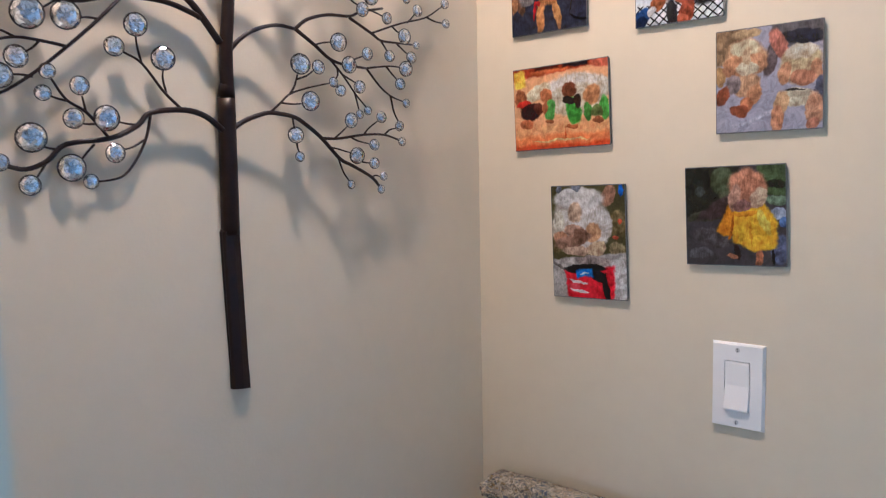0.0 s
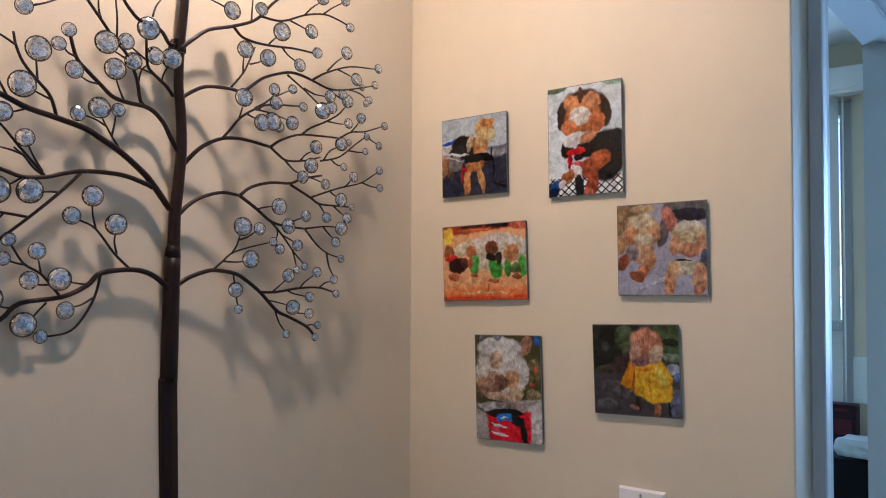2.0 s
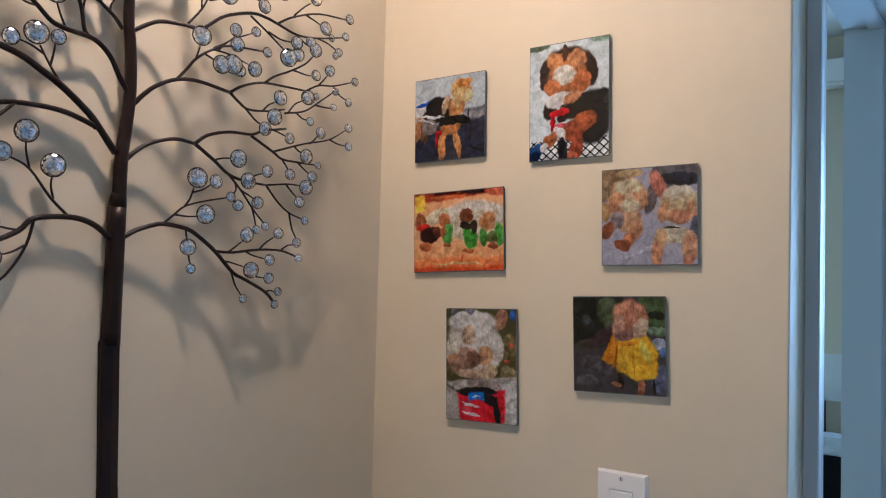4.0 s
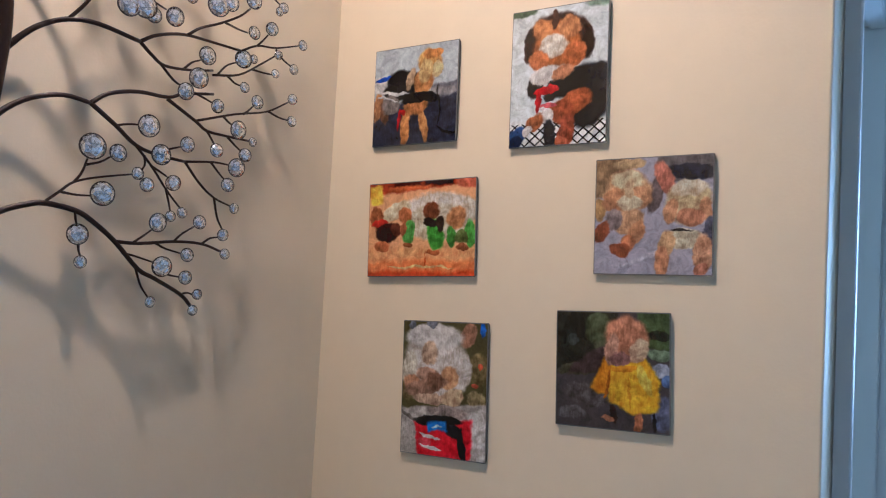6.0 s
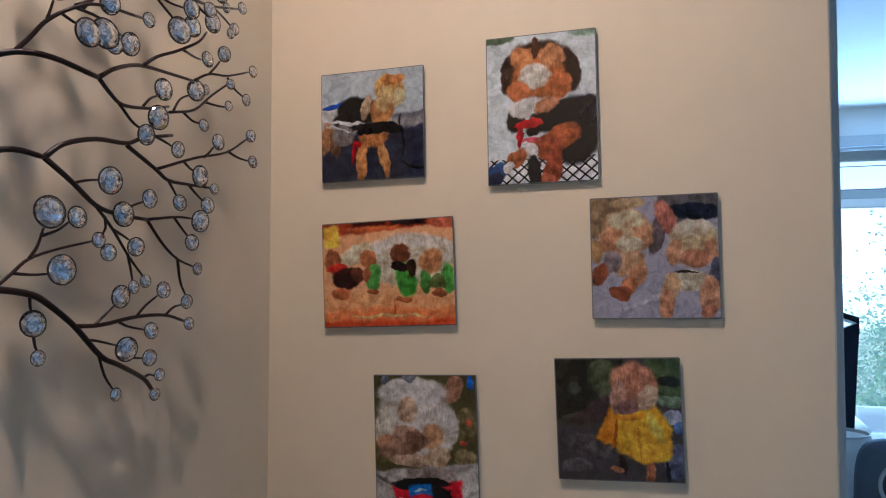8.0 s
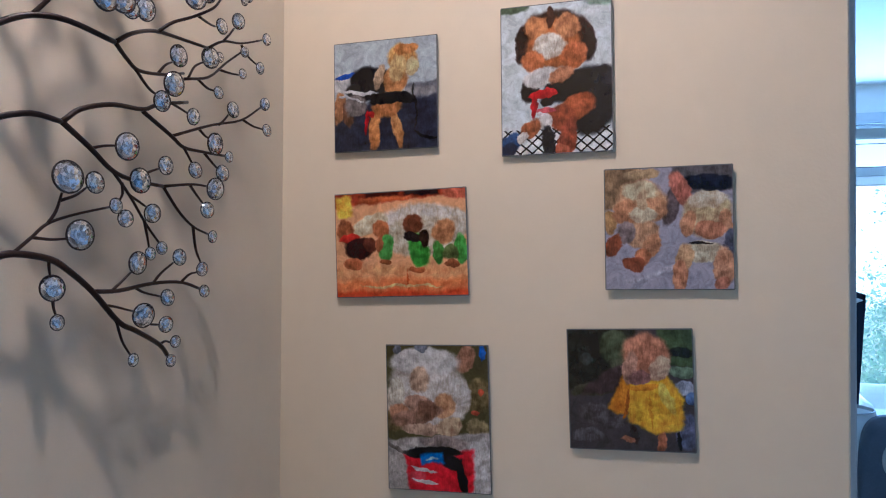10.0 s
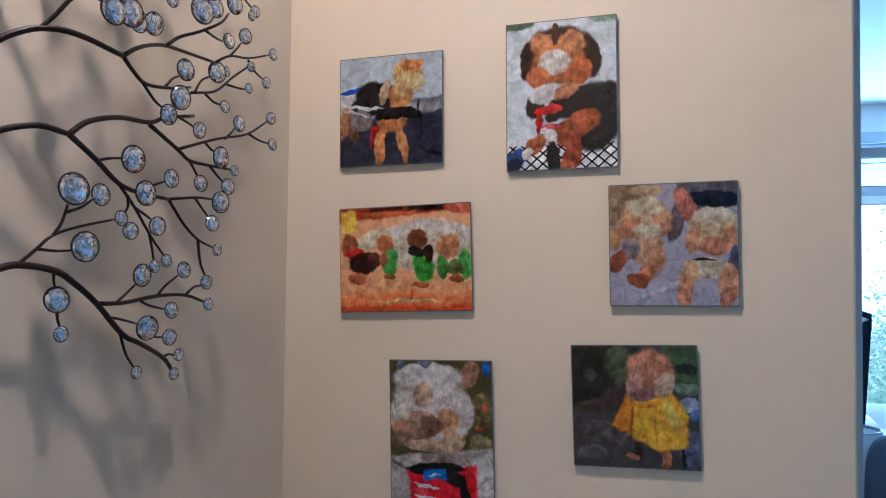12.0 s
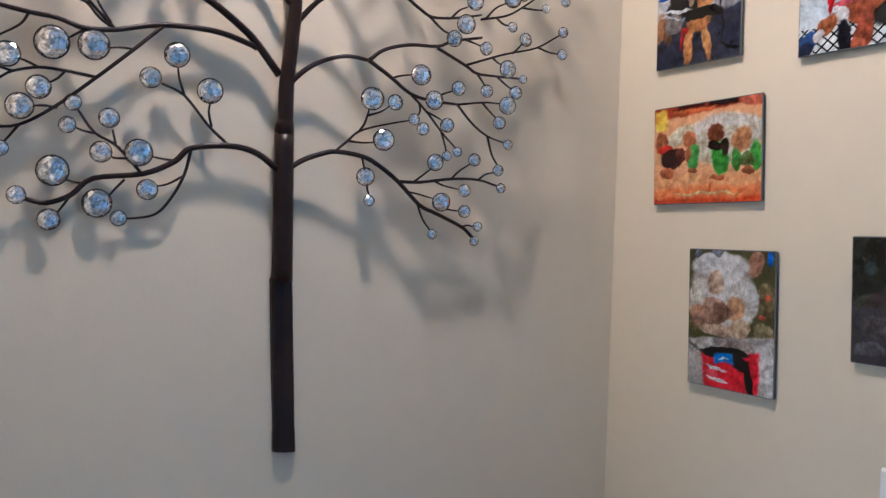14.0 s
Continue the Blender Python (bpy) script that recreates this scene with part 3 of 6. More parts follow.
def lift(y, z):
    """Stand-off of the tree at a place on the wall, blended from the nearest boughs."""
    total = weight = 0.0
    for ay, az, out in STAND:
        w = ((y - ay) ** 2 + (z - az) ** 2 + 0.0004) ** -1.5
        total, weight = total + w * out, weight + w
    return total / weight


def rod(points, r0, r1, name="branch"):
    pts = spline([Vector((lift(y, z) - 0.002, y, z)) for y, z in points], 4)
    return part(name, tube(pts, [r0, r1], 8), M["bronze"], tree, smooth=True)


def branch(r, *points):
    rod(points, r * 1.16, r * 0.78)


GEM = None


def gem(y, z, r):
    """A round brilliant of clear acrylic, cut in facets front and back, in a thin dark rim, facing out of the wall."""
    global GEM
    if GEM is None:
        bm = bmesh.new()
        rings = []
        rnd = random.Random(5)
        for k, (rad, h, n) in enumerate(((0.30, -0.28, 11), (0.72, -0.10, 11), (1.0, 0.06, 22), (0.99, 0.13, 22), (0.87, 0.25, 11), (0.70, 0.335, 11), (0.47, 0.39, 11), (0.24, 0.42, 11))):
            turn = 0.5 * (k % 2) if n == 11 else 0.0
            rings.append([bm.verts.new((h + (rnd.uniform(-0.013, 0.013) if n == 11 else 0), rad * math.cos(2 * math.pi * (i + turn) / n), rad * math.sin(2 * math.pi * (i + turn) / n))) for i in range(n)])
        for a, b in zip(rings, rings[1:]):
            if len(a) == len(b):
                for i in range(len(a)):
                    m_ = (i + 1) % len(a)
                    if len(a) == 22:
                        bm.faces.new((a[i], a[m_], b[m_], b[i]))
                    else:
                        p_, q_ = (a, b) if (a[0].co.z ** 2 < 1e-12) else (b, a)
                        bm.faces.new((p_[i], p_[m_], q_[i]))
                        bm.faces.new((p_[m_], q_[m_], q_[i]))
            else:
                few, many = (a, b) if len(a) < len(b) else (b, a)
                off = 1 if abs(few[0].co.z) > 1e-6 else 0
                for i in range(11):
                    k0, k1, k2 = (2 * i + off - 1) % 22, (2 * i + off) % 22, (2 * i + off + 1) % 22
                    bm.faces.new((few[i], many[k0], many[k1]))
                    bm.faces.new((few[i], many[k1], many[k2]))
                    bm.faces.new((few[i], many[k2], few[(i + 1) % 11]))
        bm.faces.new(rings[-1])
        bm.faces.new(rings[0][::-1])
        bmesh.ops.recalc_face_normals(bm, faces=bm.faces[:])
        bmesh.ops.split_edges(bm, edges=bm.edges[:])
        me = bpy.data.meshes.new("gem")
        bm.to_mesh(me)
        bm.free()
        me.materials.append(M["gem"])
        rim = bmesh.new()
        loops = []
        for i in range(24):
            o = Vector((0, math.cos(2 * math.pi * i / 24), math.sin(2 * math.pi * i / 24)))
            loops.append([rim.verts.new(o * rad + Vector((h, 0, 0))) for rad, h in ((1.07, 0.02), (1.07, 0.15), (1.0, 0.16), (0.995, 0.0))])
        for i in range(24):
            a, b = loops[i], loops[(i + 1) % 24]
            for k in range(4):
                rim.faces.new((a[k], a[(k + 1) % 4], b[(k + 1) % 4], b[k]))
        bmesh.ops.recalc_face_normals(rim, faces=rim.faces[:])
        me2 = bpy.data.meshes.new("rim")
        rim.to_mesh(me2)
        rim.free()
        me2.materials.append(M["rim"])
        GEM = (me, me2, random.Random(11))
    me, me2, rnd = GEM
    ob = new("gem", me)
    ob.parent = tree
    ob.location = (lift(y, z), y, z)
    ob.rotation_euler = (rnd.uniform(0, 6.28), rnd.uniform(-0.10, 0.10), rnd.uniform(-0.10, 0.10) - 0.20)
    ob.scale = (r * 0.97, r * 0.97, r * 0.97)
    rim = new("rim", me2)
    rim.parent = ob


TRUNK = [(-0.479, 2.03), (-0.481, 1.98), (-0.482, 1.926), (-0.487, 1.871), (-0.489, 1.82), (-0.485, 1.781), (-0.483, 1.735), (-0.487, 1.687), (-0.491, 1.651), (-0.492, 1.595)]
part("trunk", tube(spline([Vector((0.022, y, z)) for y, z in TRUNK], 5), [0.0050, 0.0082], 10), M["bronze"], tree, smooth=True)
part("lower_trunk", tube([Vector((0.0205 - 0.0075 * k / 10, -0.4925 + 0.0030 * k / 10, 1.597 - 0.156 * k / 10)) for k in range(11)], [0.0104, 0.0112], 10), M["bronze"], tree, smooth=True)
# flat bar with rounded long edges, its foot cut aslant and a little flared
bm = bmesh.new()
rings = []
for z, mid, half_w in ((1.447, -0.4905, 0.0098), (1.444, -0.4905, 0.0116), (1.36, -0.4875, 0.0120), (1.282, -0.4845, 0.0120), (1.276, -0.4843, 0.0126), (1.2560, -0.4837, 0.0130)):
    out = 0.0195 - 0.003 * (1.447 - z) / 0.19
    sect = [(0.0035, -1), (out - 0.004, -1), (out - 0.001, -0.82), (out, -0.4), (out + 0.0008, 0), (out, 0.4), (out - 0.001, 0.82), (out - 0.004, 1), (0.0035, 1)]
    rings.append([bm.verts.new((x, mid + k * half_w, z - (0.0015 * k if z < 1.26 else 0))) for x, k in sect])
for a, b in zip(rings, rings[1:]):
    for i in range(len(a)):
        m_ = (i + 1) % len(a)
        bm.faces.new((a[i], a[m_], b[m_], b[i]))
bm.faces.new(rings[0])
bm.faces.new(rings[-1])
bmesh.ops.recalc_face_normals(bm, faces=bm.faces[:])
part("trunk_foot", bm, M["bronze"], tree, "flat bronze base bar")
part("collar", tube([Vector((0.0215, -0.492, 1.613)), Vector((0.0212, -0.492, 1.609)), Vector((0.0206, -0.4925, 1.5975))], [0.0080, 0.0092, 0.0105], 10), M["bronze"], tree, smooth=True)
part("collar", box(0.012, 0.030, -0.500, -0.482, 1.853, 1.873, 0.003), M["bronze"], tree)

branch(0.0036, (-.5001, 1.6573), (-.5254, 1.6879), (-.542, 1.7014), (-.5703, 1.7192), (-.5957, 1.7311), (-.6175, 1.7398), (-.6531, 1.7456), (-.6857, 1.7504), (-.7082, 1.7579), (-.7335, 1.7676), (-.749, 1.779))
branch(0.0018, (-.6531, 1.7456), (-.6605, 1.7613), (-.667, 1.7703), (-.68, 1.7815), (-.6945, 1.7968), (-.7021, 1.8133), (-.7047, 1.827))
branch(0.0012, (-.7021, 1.8133), (-.716, 1.8202), (-.7285, 1.8247))
branch(0.0012, (-.679, 1.7815), (-.6802, 1.793), (-.6813, 1.8055))
branch(0.0012, (-.6607, 1.7631), (-.6728, 1.7662), (-.6813, 1.7692))
branch(0.0012, (-.6857, 1.7504), (-.6967, 1.7457), (-.704, 1.743))
branch(0.0013, (-.7073, 1.7579), (-.7141, 1.7684), (-.7225, 1.7821))
branch(0.0013, (-.5703, 1.7211), (-.5833, 1.7364), (-.5964, 1.7542))
branch(0.0012, (-.5833, 1.7364), (-.5807, 1.7492), (-.5796, 1.7597))
branch(0.0012, (-.5912, 1.7468), (-.6049, 1.7519), (-.6182, 1.754))
branch(0.0015, (-.6617, 1.6789), (-.6743, 1.6915), (-.6914, 1.7091), (-.7071, 1.7258), (-.7195, 1.7365))
branch(0.0012, (-.6666, 1.6857), (-.6751, 1.6984), (-.6817, 1.7111))
branch(0.0012, (-.6848, 1.7002), (-.6973, 1.7041), (-.7114, 1.7065))
branch(0.0027, (-.4898, 1.7324), (-.4999, 1.745), (-.512, 1.765), (-.5323, 1.7783), (-.5652, 1.7792), (-.5853, 1.7821), (-.6026, 1.7925), (-.6243, 1.806), (-.6354, 1.8159), (-.6424, 1.8381))
branch(0.0012, (-.6354, 1.8159), (-.6451, 1.8182), (-.6493, 1.8219))
branch(0.0012, (-.6026, 1.7925), (-.6174, 1.7923), (-.6277, 1.7953))
branch(0.0012, (-.5686, 1.78), (-.5757, 1.7915), (-.5817, 1.8036))
branch(0.0021, (-.5357, 1.7781), (-.5448, 1.7845), (-.5495, 1.8031), (-.5549, 1.8153), (-.569, 1.8346), (-.5866, 1.8468), (-.6052, 1.8651), (-.6222, 1.8832), (-.6363, 1.8984))
branch(0.0012, (-.5845, 1.8478), (-.5862, 1.8734), (-.5892, 1.8957))
branch(0.0012, (-.5627, 1.8284), (-.5766, 1.8313), (-.5867, 1.8345))
branch(0.0012, (-.5495, 1.8031), (-.5459, 1.8208), (-.5364, 1.8312))
branch(0.0021, (-.4952, 1.8005), (-.5074, 1.8119), (-.5259, 1.8215), (-.5375, 1.8311), (-.543, 1.8592))
branch(0.0012, (-.5126, 1.8127), (-.5123, 1.8224), (-.507, 1.8341))
branch(0.0012, (-.5211, 1.8199), (-.5366, 1.8226), (-.5497, 1.8234))
branch(0.0012, (-.5413, 1.8358), (-.5536, 1.8405), (-.5633, 1.8444))
branch(0.0024, (-.5011, 1.8617), (-.5097, 1.8633), (-.5236, 1.8761), (-.5539, 1.8783), (-.5715, 1.8887), (-.5841, 1.9037))
branch(0.0012, (-.5352, 1.889), (-.5289, 1.9041), (-.5162, 1.9193))
branch(0.0012, (-.6831, 1.861), (-.6703, 1.8671), (-.6522, 1.8775))
branch(0.0012, (-.6052, 1.8651), (-.6091, 1.8767), (-.6103, 1.8932))
branch(0.0024, (-.4917, 1.86), (-.4774, 1.8738), (-.4536, 1.8929), (-.423, 1.9036), (-.3956, 1.9156), (-.3805, 1.9283), (-.3681, 1.9442), (-.3495, 1.9616))
branch(0.0018, (-.4188, 1.9033), (-.4083, 1.8923), (-.3885, 1.8883), (-.3625, 1.889), (-.3285, 1.8927), (-.2924, 1.8935))
branch(0.0012, (-.3695, 1.8907), (-.3584, 1.9023))
branch(0.0012, (-.3494, 1.8908), (-.3384, 1.8808), (-.3242, 1.8741))
branch(0.0015, (-.383, 1.9256), (-.3496, 1.9265), (-.3092, 1.945), (-.2702, 1.9564), (-.2403, 1.9558), (-.2208, 1.9527))
branch(0.0012, (-.3348, 1.9305), (-.3195, 1.928), (-.305, 1.9255))
branch(0.0012, (-.3092, 1.945), (-.2952, 1.9593), (-.2813, 1.9698))
branch(0.0012, (-.2723, 1.9564), (-.2538, 1.9702), (-.2314, 1.9842))
branch(0.0012, (-.3956, 1.9156), (-.3946, 1.9295), (-.3934, 1.9492))
branch(0.0012, (-.4267, 1.9279), (-.4346, 1.9319), (-.448, 1.9362))
branch(0.0024, (-.4851, 1.7997), (-.4667, 1.8125), (-.4506, 1.82), (-.4258, 1.8197), (-.4134, 1.8164), (-.4014, 1.8256), (-.3782, 1.8426), (-.34, 1.8567), (-.3185, 1.8567), (-.302, 1.8522))
branch(0.0015, (-.302, 1.8522), (-.2782, 1.8669), (-.219, 1.8897), (-.1563, 1.9002))
branch(0.0012, (-.275, 1.8704), (-.2549, 1.887), (-.2371, 1.8991))
branch(0.0012, (-.2509, 1.8776), (-.2314, 1.8763), (-.2143, 1.8759))
branch(0.0015, (-.302, 1.8522), (-.2749, 1.843), (-.2229, 1.8542), (-.1611, 1.8725))
branch(0.0013, (-.3401, 1.8534), (-.3135, 1.8373), (-.2911, 1.819))
branch(0.0012, (-.3137, 1.8392), (-.2977, 1.8326), (-.2826, 1.8317))
branch(0.0012, (-.275, 1.841), (-.265, 1.8342), (-.2553, 1.831))
branch(0.0012, (-.2229, 1.8542), (-.1907, 1.8562), (-.1726, 1.8516))
branch(0.0013, (-.4258, 1.8208), (-.411, 1.8409), (-.4019, 1.857), (-.3908, 1.8818))
branch(0.0012, (-.4092, 1.8428), (-.409, 1.8533), (-.4075, 1.8644))
branch(0.0012, (-.3993, 1.8569), (-.3893, 1.8606), (-.3818, 1.8644))
branch(0.0027, (-.4802, 1.715), (-.4671, 1.7312), (-.4538, 1.7433), (-.4341, 1.7534), (-.4107, 1.7549), (-.3679, 1.7495))
branch(0.0017, (-.4341, 1.7534), (-.4252, 1.7667), (-.4168, 1.7806), (-.4014, 1.7936), (-.3762, 1.8046), (-.3137, 1.8144))
branch(0.0012, (-.4169, 1.7815), (-.4151, 1.789), (-.4133, 1.7963))
branch(0.0012, (-.3926, 1.7958), (-.375, 1.8119), (-.3359, 1.832))
branch(0.0012, (-.3981, 1.7972), (-.3807, 1.8076), (-.3655, 1.82))
branch(0.0012, (-.4076, 1.7877), (-.3994, 1.7838), (-.3921, 1.7824))
branch(0.0012, (-.3998, 1.7954), (-.3767, 1.7937), (-.3359, 1.7928))
branch(0.0018, (-.3679, 1.7495), (-.3483, 1.7617), (-.3085, 1.7754), (-.2628, 1.7808), (-.2202, 1.7835))
branch(0.0015, (-.3035, 1.7765), (-.2908, 1.7873), (-.2712, 1.7973), (-.2507, 1.8107), (-.2325, 1.8255))
branch(0.0012, (-.2634, 1.8003), (-.2353, 1.8022), (-.2183, 1.8044))
branch(0.0013, (-.2202, 1.7835), (-.1989, 1.7953), (-.1722, 1.7998), (-.1371, 1.8121))
branch(0.0012, (-.1719, 1.7979), (-.1598, 1.789), (-.1472, 1.7836))
branch(0.0012, (-.1989, 1.7953), (-.1925, 1.8035), (-.187, 1.8111))
branch(0.0017, (-.3679, 1.7495), (-.3501, 1.7413), (-.3328, 1.7354), (-.3008, 1.7391), (-.2645, 1.7487))
branch(0.0012, (-.3079, 1.739), (-.2982, 1.7481), (-.2862, 1.7538))
branch(0.0013, (-.3383, 1.7362), (-.321, 1.7241), (-.3088, 1.7194))
branch(0.0013, (-.2662, 1.743), (-.2272, 1.7534), (-.1885, 1.7765), (-.1684, 1.793))
branch(0.0012, (-.2583, 1.7449), (-.2406, 1.7609), (-.2244, 1.7694))
branch(0.0012, (-.1995, 1.7676), (-.185, 1.7667), (-.1752, 1.7669))
branch(0.0012, (-.2426, 1.7485), (-.2365, 1.741), (-.23, 1.7392))
branch(0.0027, (-.4922, 1.6464), (-.4742, 1.6642), (-.455, 1.6762), (-.4303, 1.6833), (-.406, 1.681))
branch(0.0021, (-.406, 1.681), (-.39, 1.6935), (-.3604, 1.7021), (-.3251, 1.7046), (-.3055, 1.7126), (-.2667, 1.7214))
branch(0.0012, (-.2924, 1.7167), (-.2786, 1.7141), (-.2672, 1.7114))
branch(0.0017, (-.325, 1.7027), (-.2884, 1.6875), (-.2729, 1.6797), (-.2477, 1.6787), (-.2156, 1.6789))
branch(0.0013, (-.2884, 1.6875), (-.238, 1.705), (-.1969, 1.7163), (-.1649, 1.7348))
branch(0.0012, (-.1939, 1.7173), (-.1813, 1.7129), (-.1691, 1.7114))
branch(0.0012, (-.229, 1.7067), (-.2236, 1.7114), (-.2179, 1.718))
branch(0.0012, (-.2527, 1.6995), (-.2456, 1.6945), (-.2402, 1.6925))
branch(0.0012, (-.2729, 1.6797), (-.2666, 1.6718), (-.2623, 1.6659))
branch(0.0012, (-.2458, 1.6777), (-.2343, 1.6699), (-.2273, 1.6661))
branch(0.0021, (-.406, 1.681), (-.3801, 1.6653), (-.3569, 1.6497), (-.3315, 1.6442), (-.2964, 1.6425))
branch(0.0012, (-.38, 1.6644), (-.3681, 1.668), (-.3552, 1.6699))
branch(0.0012, (-.3218, 1.6501), (-.3119, 1.6541), (-.303, 1.6571))
branch(0.0013, (-.2964, 1.6425), (-.2633, 1.6472), (-.2419, 1.6473))
branch(0.0012, (-.2651, 1.6463), (-.2556, 1.6375), (-.2465, 1.6307))
branch(0.0013, (-.2964, 1.6425), (-.2754, 1.622), (-.2547, 1.6094), (-.2293, 1.6029))
branch(0.0013, (-.2547, 1.6094), (-.2455, 1.589), (-.2357, 1.5762))
branch(0.0013, (-.3569, 1.6497), (-.3346, 1.6316), (-.3121, 1.6093), (-.2927, 1.5926))
branch(0.0012, (-.3144, 1.6122), (-.309, 1.5995), (-.3048, 1.5886))
branch(0.0012, (-.345, 1.6411), (-.3425, 1.6325), (-.3445, 1.6267))
branch(0.0012, (-.3346, 1.6316), (-.3241, 1.6278), (-.3148, 1.6239))
branch(0.0027, (-.4899, 1.5606), (-.4715, 1.5716), (-.4527, 1.5788), (-.4372, 1.5818), (-.4067, 1.5781), (-.387, 1.5693), (-.3628, 1.5525), (-.3363, 1.5268), (-.3153, 1.5179), (-.2741, 1.5022), (-.2548, 1.4896))
branch(0.0018, (-.3628, 1.5525), (-.3364, 1.5527), (-.2955, 1.5579), (-.2608, 1.5581), (-.2321, 1.5513))
branch(0.0013, (-.4391, 1.5818), (-.4261, 1.5937), (-.4141, 1.6045), (-.3894, 1.6126), (-.3534, 1.6208))
branch(0.0012, (-.4252, 1.5937), (-.4098, 1.5928), (-.3956, 1.5938))
branch(0.0013, (-.4141, 1.6045), (-.4082, 1.6143), (-.4044, 1.628))
branch(0.0012, (-.4049, 1.6222), (-.3906, 1.6272), (-.3797, 1.6342))
branch(0.0012, (-.4077, 1.5781), (-.4047, 1.5702), (-.4028, 1.5662))
branch(0.0012, (-.3985, 1.5462), (-.3976, 1.5402), (-.3957, 1.5352))
branch(0.0012, (-.3443, 1.5526), (-.3346, 1.5596), (-.3238, 1.5677))
branch(0.0012, (-.2955, 1.5579), (-.2866, 1.5669), (-.2733, 1.5759))
branch(0.0012, (-.318, 1.5548), (-.3053, 1.5499), (-.2845, 1.546))
branch(0.0012, (-.2608, 1.5581), (-.2506, 1.5652), (-.2396, 1.5672))
branch(0.0012, (-.2741, 1.5022), (-.2641, 1.5042), (-.2539, 1.502))
branch(0.0012, (-.3544, 1.5416), (-.3413, 1.5397), (-.3198, 1.5348))
branch(0.0012, (-.3047, 1.5239), (-.2936, 1.5219), (-.2818, 1.5208))
branch(0.0012, (-.3393, 1.5288), (-.3318, 1.5108), (-.3206, 1.4978))
branch(0.0030, (-.501, 1.5606), (-.5224, 1.5753), (-.5496, 1.5811), (-.5895, 1.5768), (-.6057, 1.5628), (-.6349, 1.5497), (-.6791, 1.5435), (-.6977, 1.5276), (-.7187, 1.5198), (-.738, 1.5236))
branch(0.0015, (-.5527, 1.5821), (-.5726, 1.5999), (-.5967, 1.6274), (-.6192, 1.6365))
branch(0.0012, (-.5967, 1.6274), (-.6023, 1.6428), (-.6044, 1.6544))
branch(0.0012, (-.5695, 1.5989), (-.5721, 1.6129), (-.5707, 1.6229))
branch(0.0015, (-.5895, 1.5768), (-.5963, 1.5499), (-.6096, 1.525), (-.6249, 1.51), (-.6535, 1.5059))
branch(0.0012, (-.5973, 1.5489), (-.6112, 1.5409), (-.6232, 1.5379))
branch(0.0015, (-.6369, 1.5507), (-.6586, 1.5743), (-.6788, 1.5859), (-.6932, 1.6055))
branch(0.0012, (-.6788, 1.585), (-.6886, 1.5869), (-.6965, 1.5898))
branch(0.0012, (-.6596, 1.5753), (-.6632, 1.59))
branch(0.0012, (-.6493, 1.5635), (-.661, 1.5634), (-.6651, 1.5664))
branch(0.0012, (-.6068, 1.5637), (-.617, 1.5647), (-.6272, 1.5666))
branch(0.0012, (-.6511, 1.5437), (-.6592, 1.5347), (-.6648, 1.5277))
branch(0.0012, (-.6858, 1.5385), (-.696, 1.5396), (-.7042, 1.5425))
branch(0.0012, (-.6977, 1.5276), (-.7045, 1.5176), (-.7104, 1.5096))
branch(0.0027, (-.5244, 1.6819), (-.5309, 1.6847), (-.5611, 1.6919), (-.5905, 1.6931), (-.6186, 1.6914), (-.6402, 1.6866), (-.6627, 1.6799), (-.6891, 1.6776), (-.7114, 1.6839), (-.7335, 1.686), (-.7569, 1.6893))
branch(0.0018, (-.6186, 1.6904), (-.6458, 1.6647), (-.6794, 1.6344), (-.7123, 1.6065), (-.741, 1.5884), (-.7646, 1.5853))
branch(0.0012, (-.741, 1.5884), (-.7496, 1.5766), (-.7554, 1.5697))
branch(0.0012, (-.7102, 1.6055), (-.722, 1.6066), (-.7317, 1.6055))
branch(0.0015, (-.6795, 1.6354), (-.7044, 1.6384), (-.7257, 1.6394), (-.7463, 1.6341), (-.7567, 1.6273))
branch(0.0012, (-.7044, 1.6384), (-.7102, 1.6316), (-.7175, 1.6268))
branch(0.0012, (-.7257, 1.6394), (-.7344, 1.6433), (-.7417, 1.6457))
branch(0.0012, (-.6469, 1.6647), (-.6598, 1.6643), (-.6699, 1.6622))
branch(0.0012, (-.6872, 1.6776), (-.6957, 1.6718), (-.7038, 1.6663))
branch(0.0012, (-.7335, 1.686), (-.7404, 1.6747), (-.7575, 1.6631))
branch(0.0013, (-.6627, 1.6799), (-.6764, 1.6885), (-.6858, 1.6992), (-.6972, 1.708))
branch(0.0012, (-.7463, 1.6341), (-.757, 1.637), (-.764, 1.6397))
gem(-.6803, 1.8138, 0.0134)
gem(-.6957, 1.7734, 0.0139)
gem(-.7125, 1.7424, 0.0103)
gem(-.6031, 1.7652, 0.0122)
gem(-.5777, 1.7674, 0.0080)
gem(-.63, 1.7541, 0.0085)
gem(-.6869, 1.7191, 0.0096)
gem(-.6452, 1.8435, 0.0079)
gem(-.6575, 1.8249, 0.0078)
gem(-.6386, 1.8006, 0.0100)
gem(-.5853, 1.8136, 0.0124)
gem(-.5987, 1.8411, 0.0132)
gem(-.5732, 1.8482, 0.0096)
gem(-.5607, 1.8283, 0.0103)
gem(-.5291, 1.8423, 0.0112)
gem(-.543, 1.8716, 0.0135)
gem(-.5038, 1.8448, 0.0129)
gem(-.6948, 1.8566, 0.0092)
gem(-.2896, 1.8942, 0.0077)
gem(-.3513, 1.9107, 0.0125)
gem(-.3219, 1.8697, 0.0092)
gem(-.2176, 1.9497, 0.0071)
gem(-.2981, 1.9235, 0.0103)
gem(-.2759, 1.9788, 0.0105)
gem(-.227, 1.9873, 0.0072)
gem(-.383, 1.9351, 0.0091)
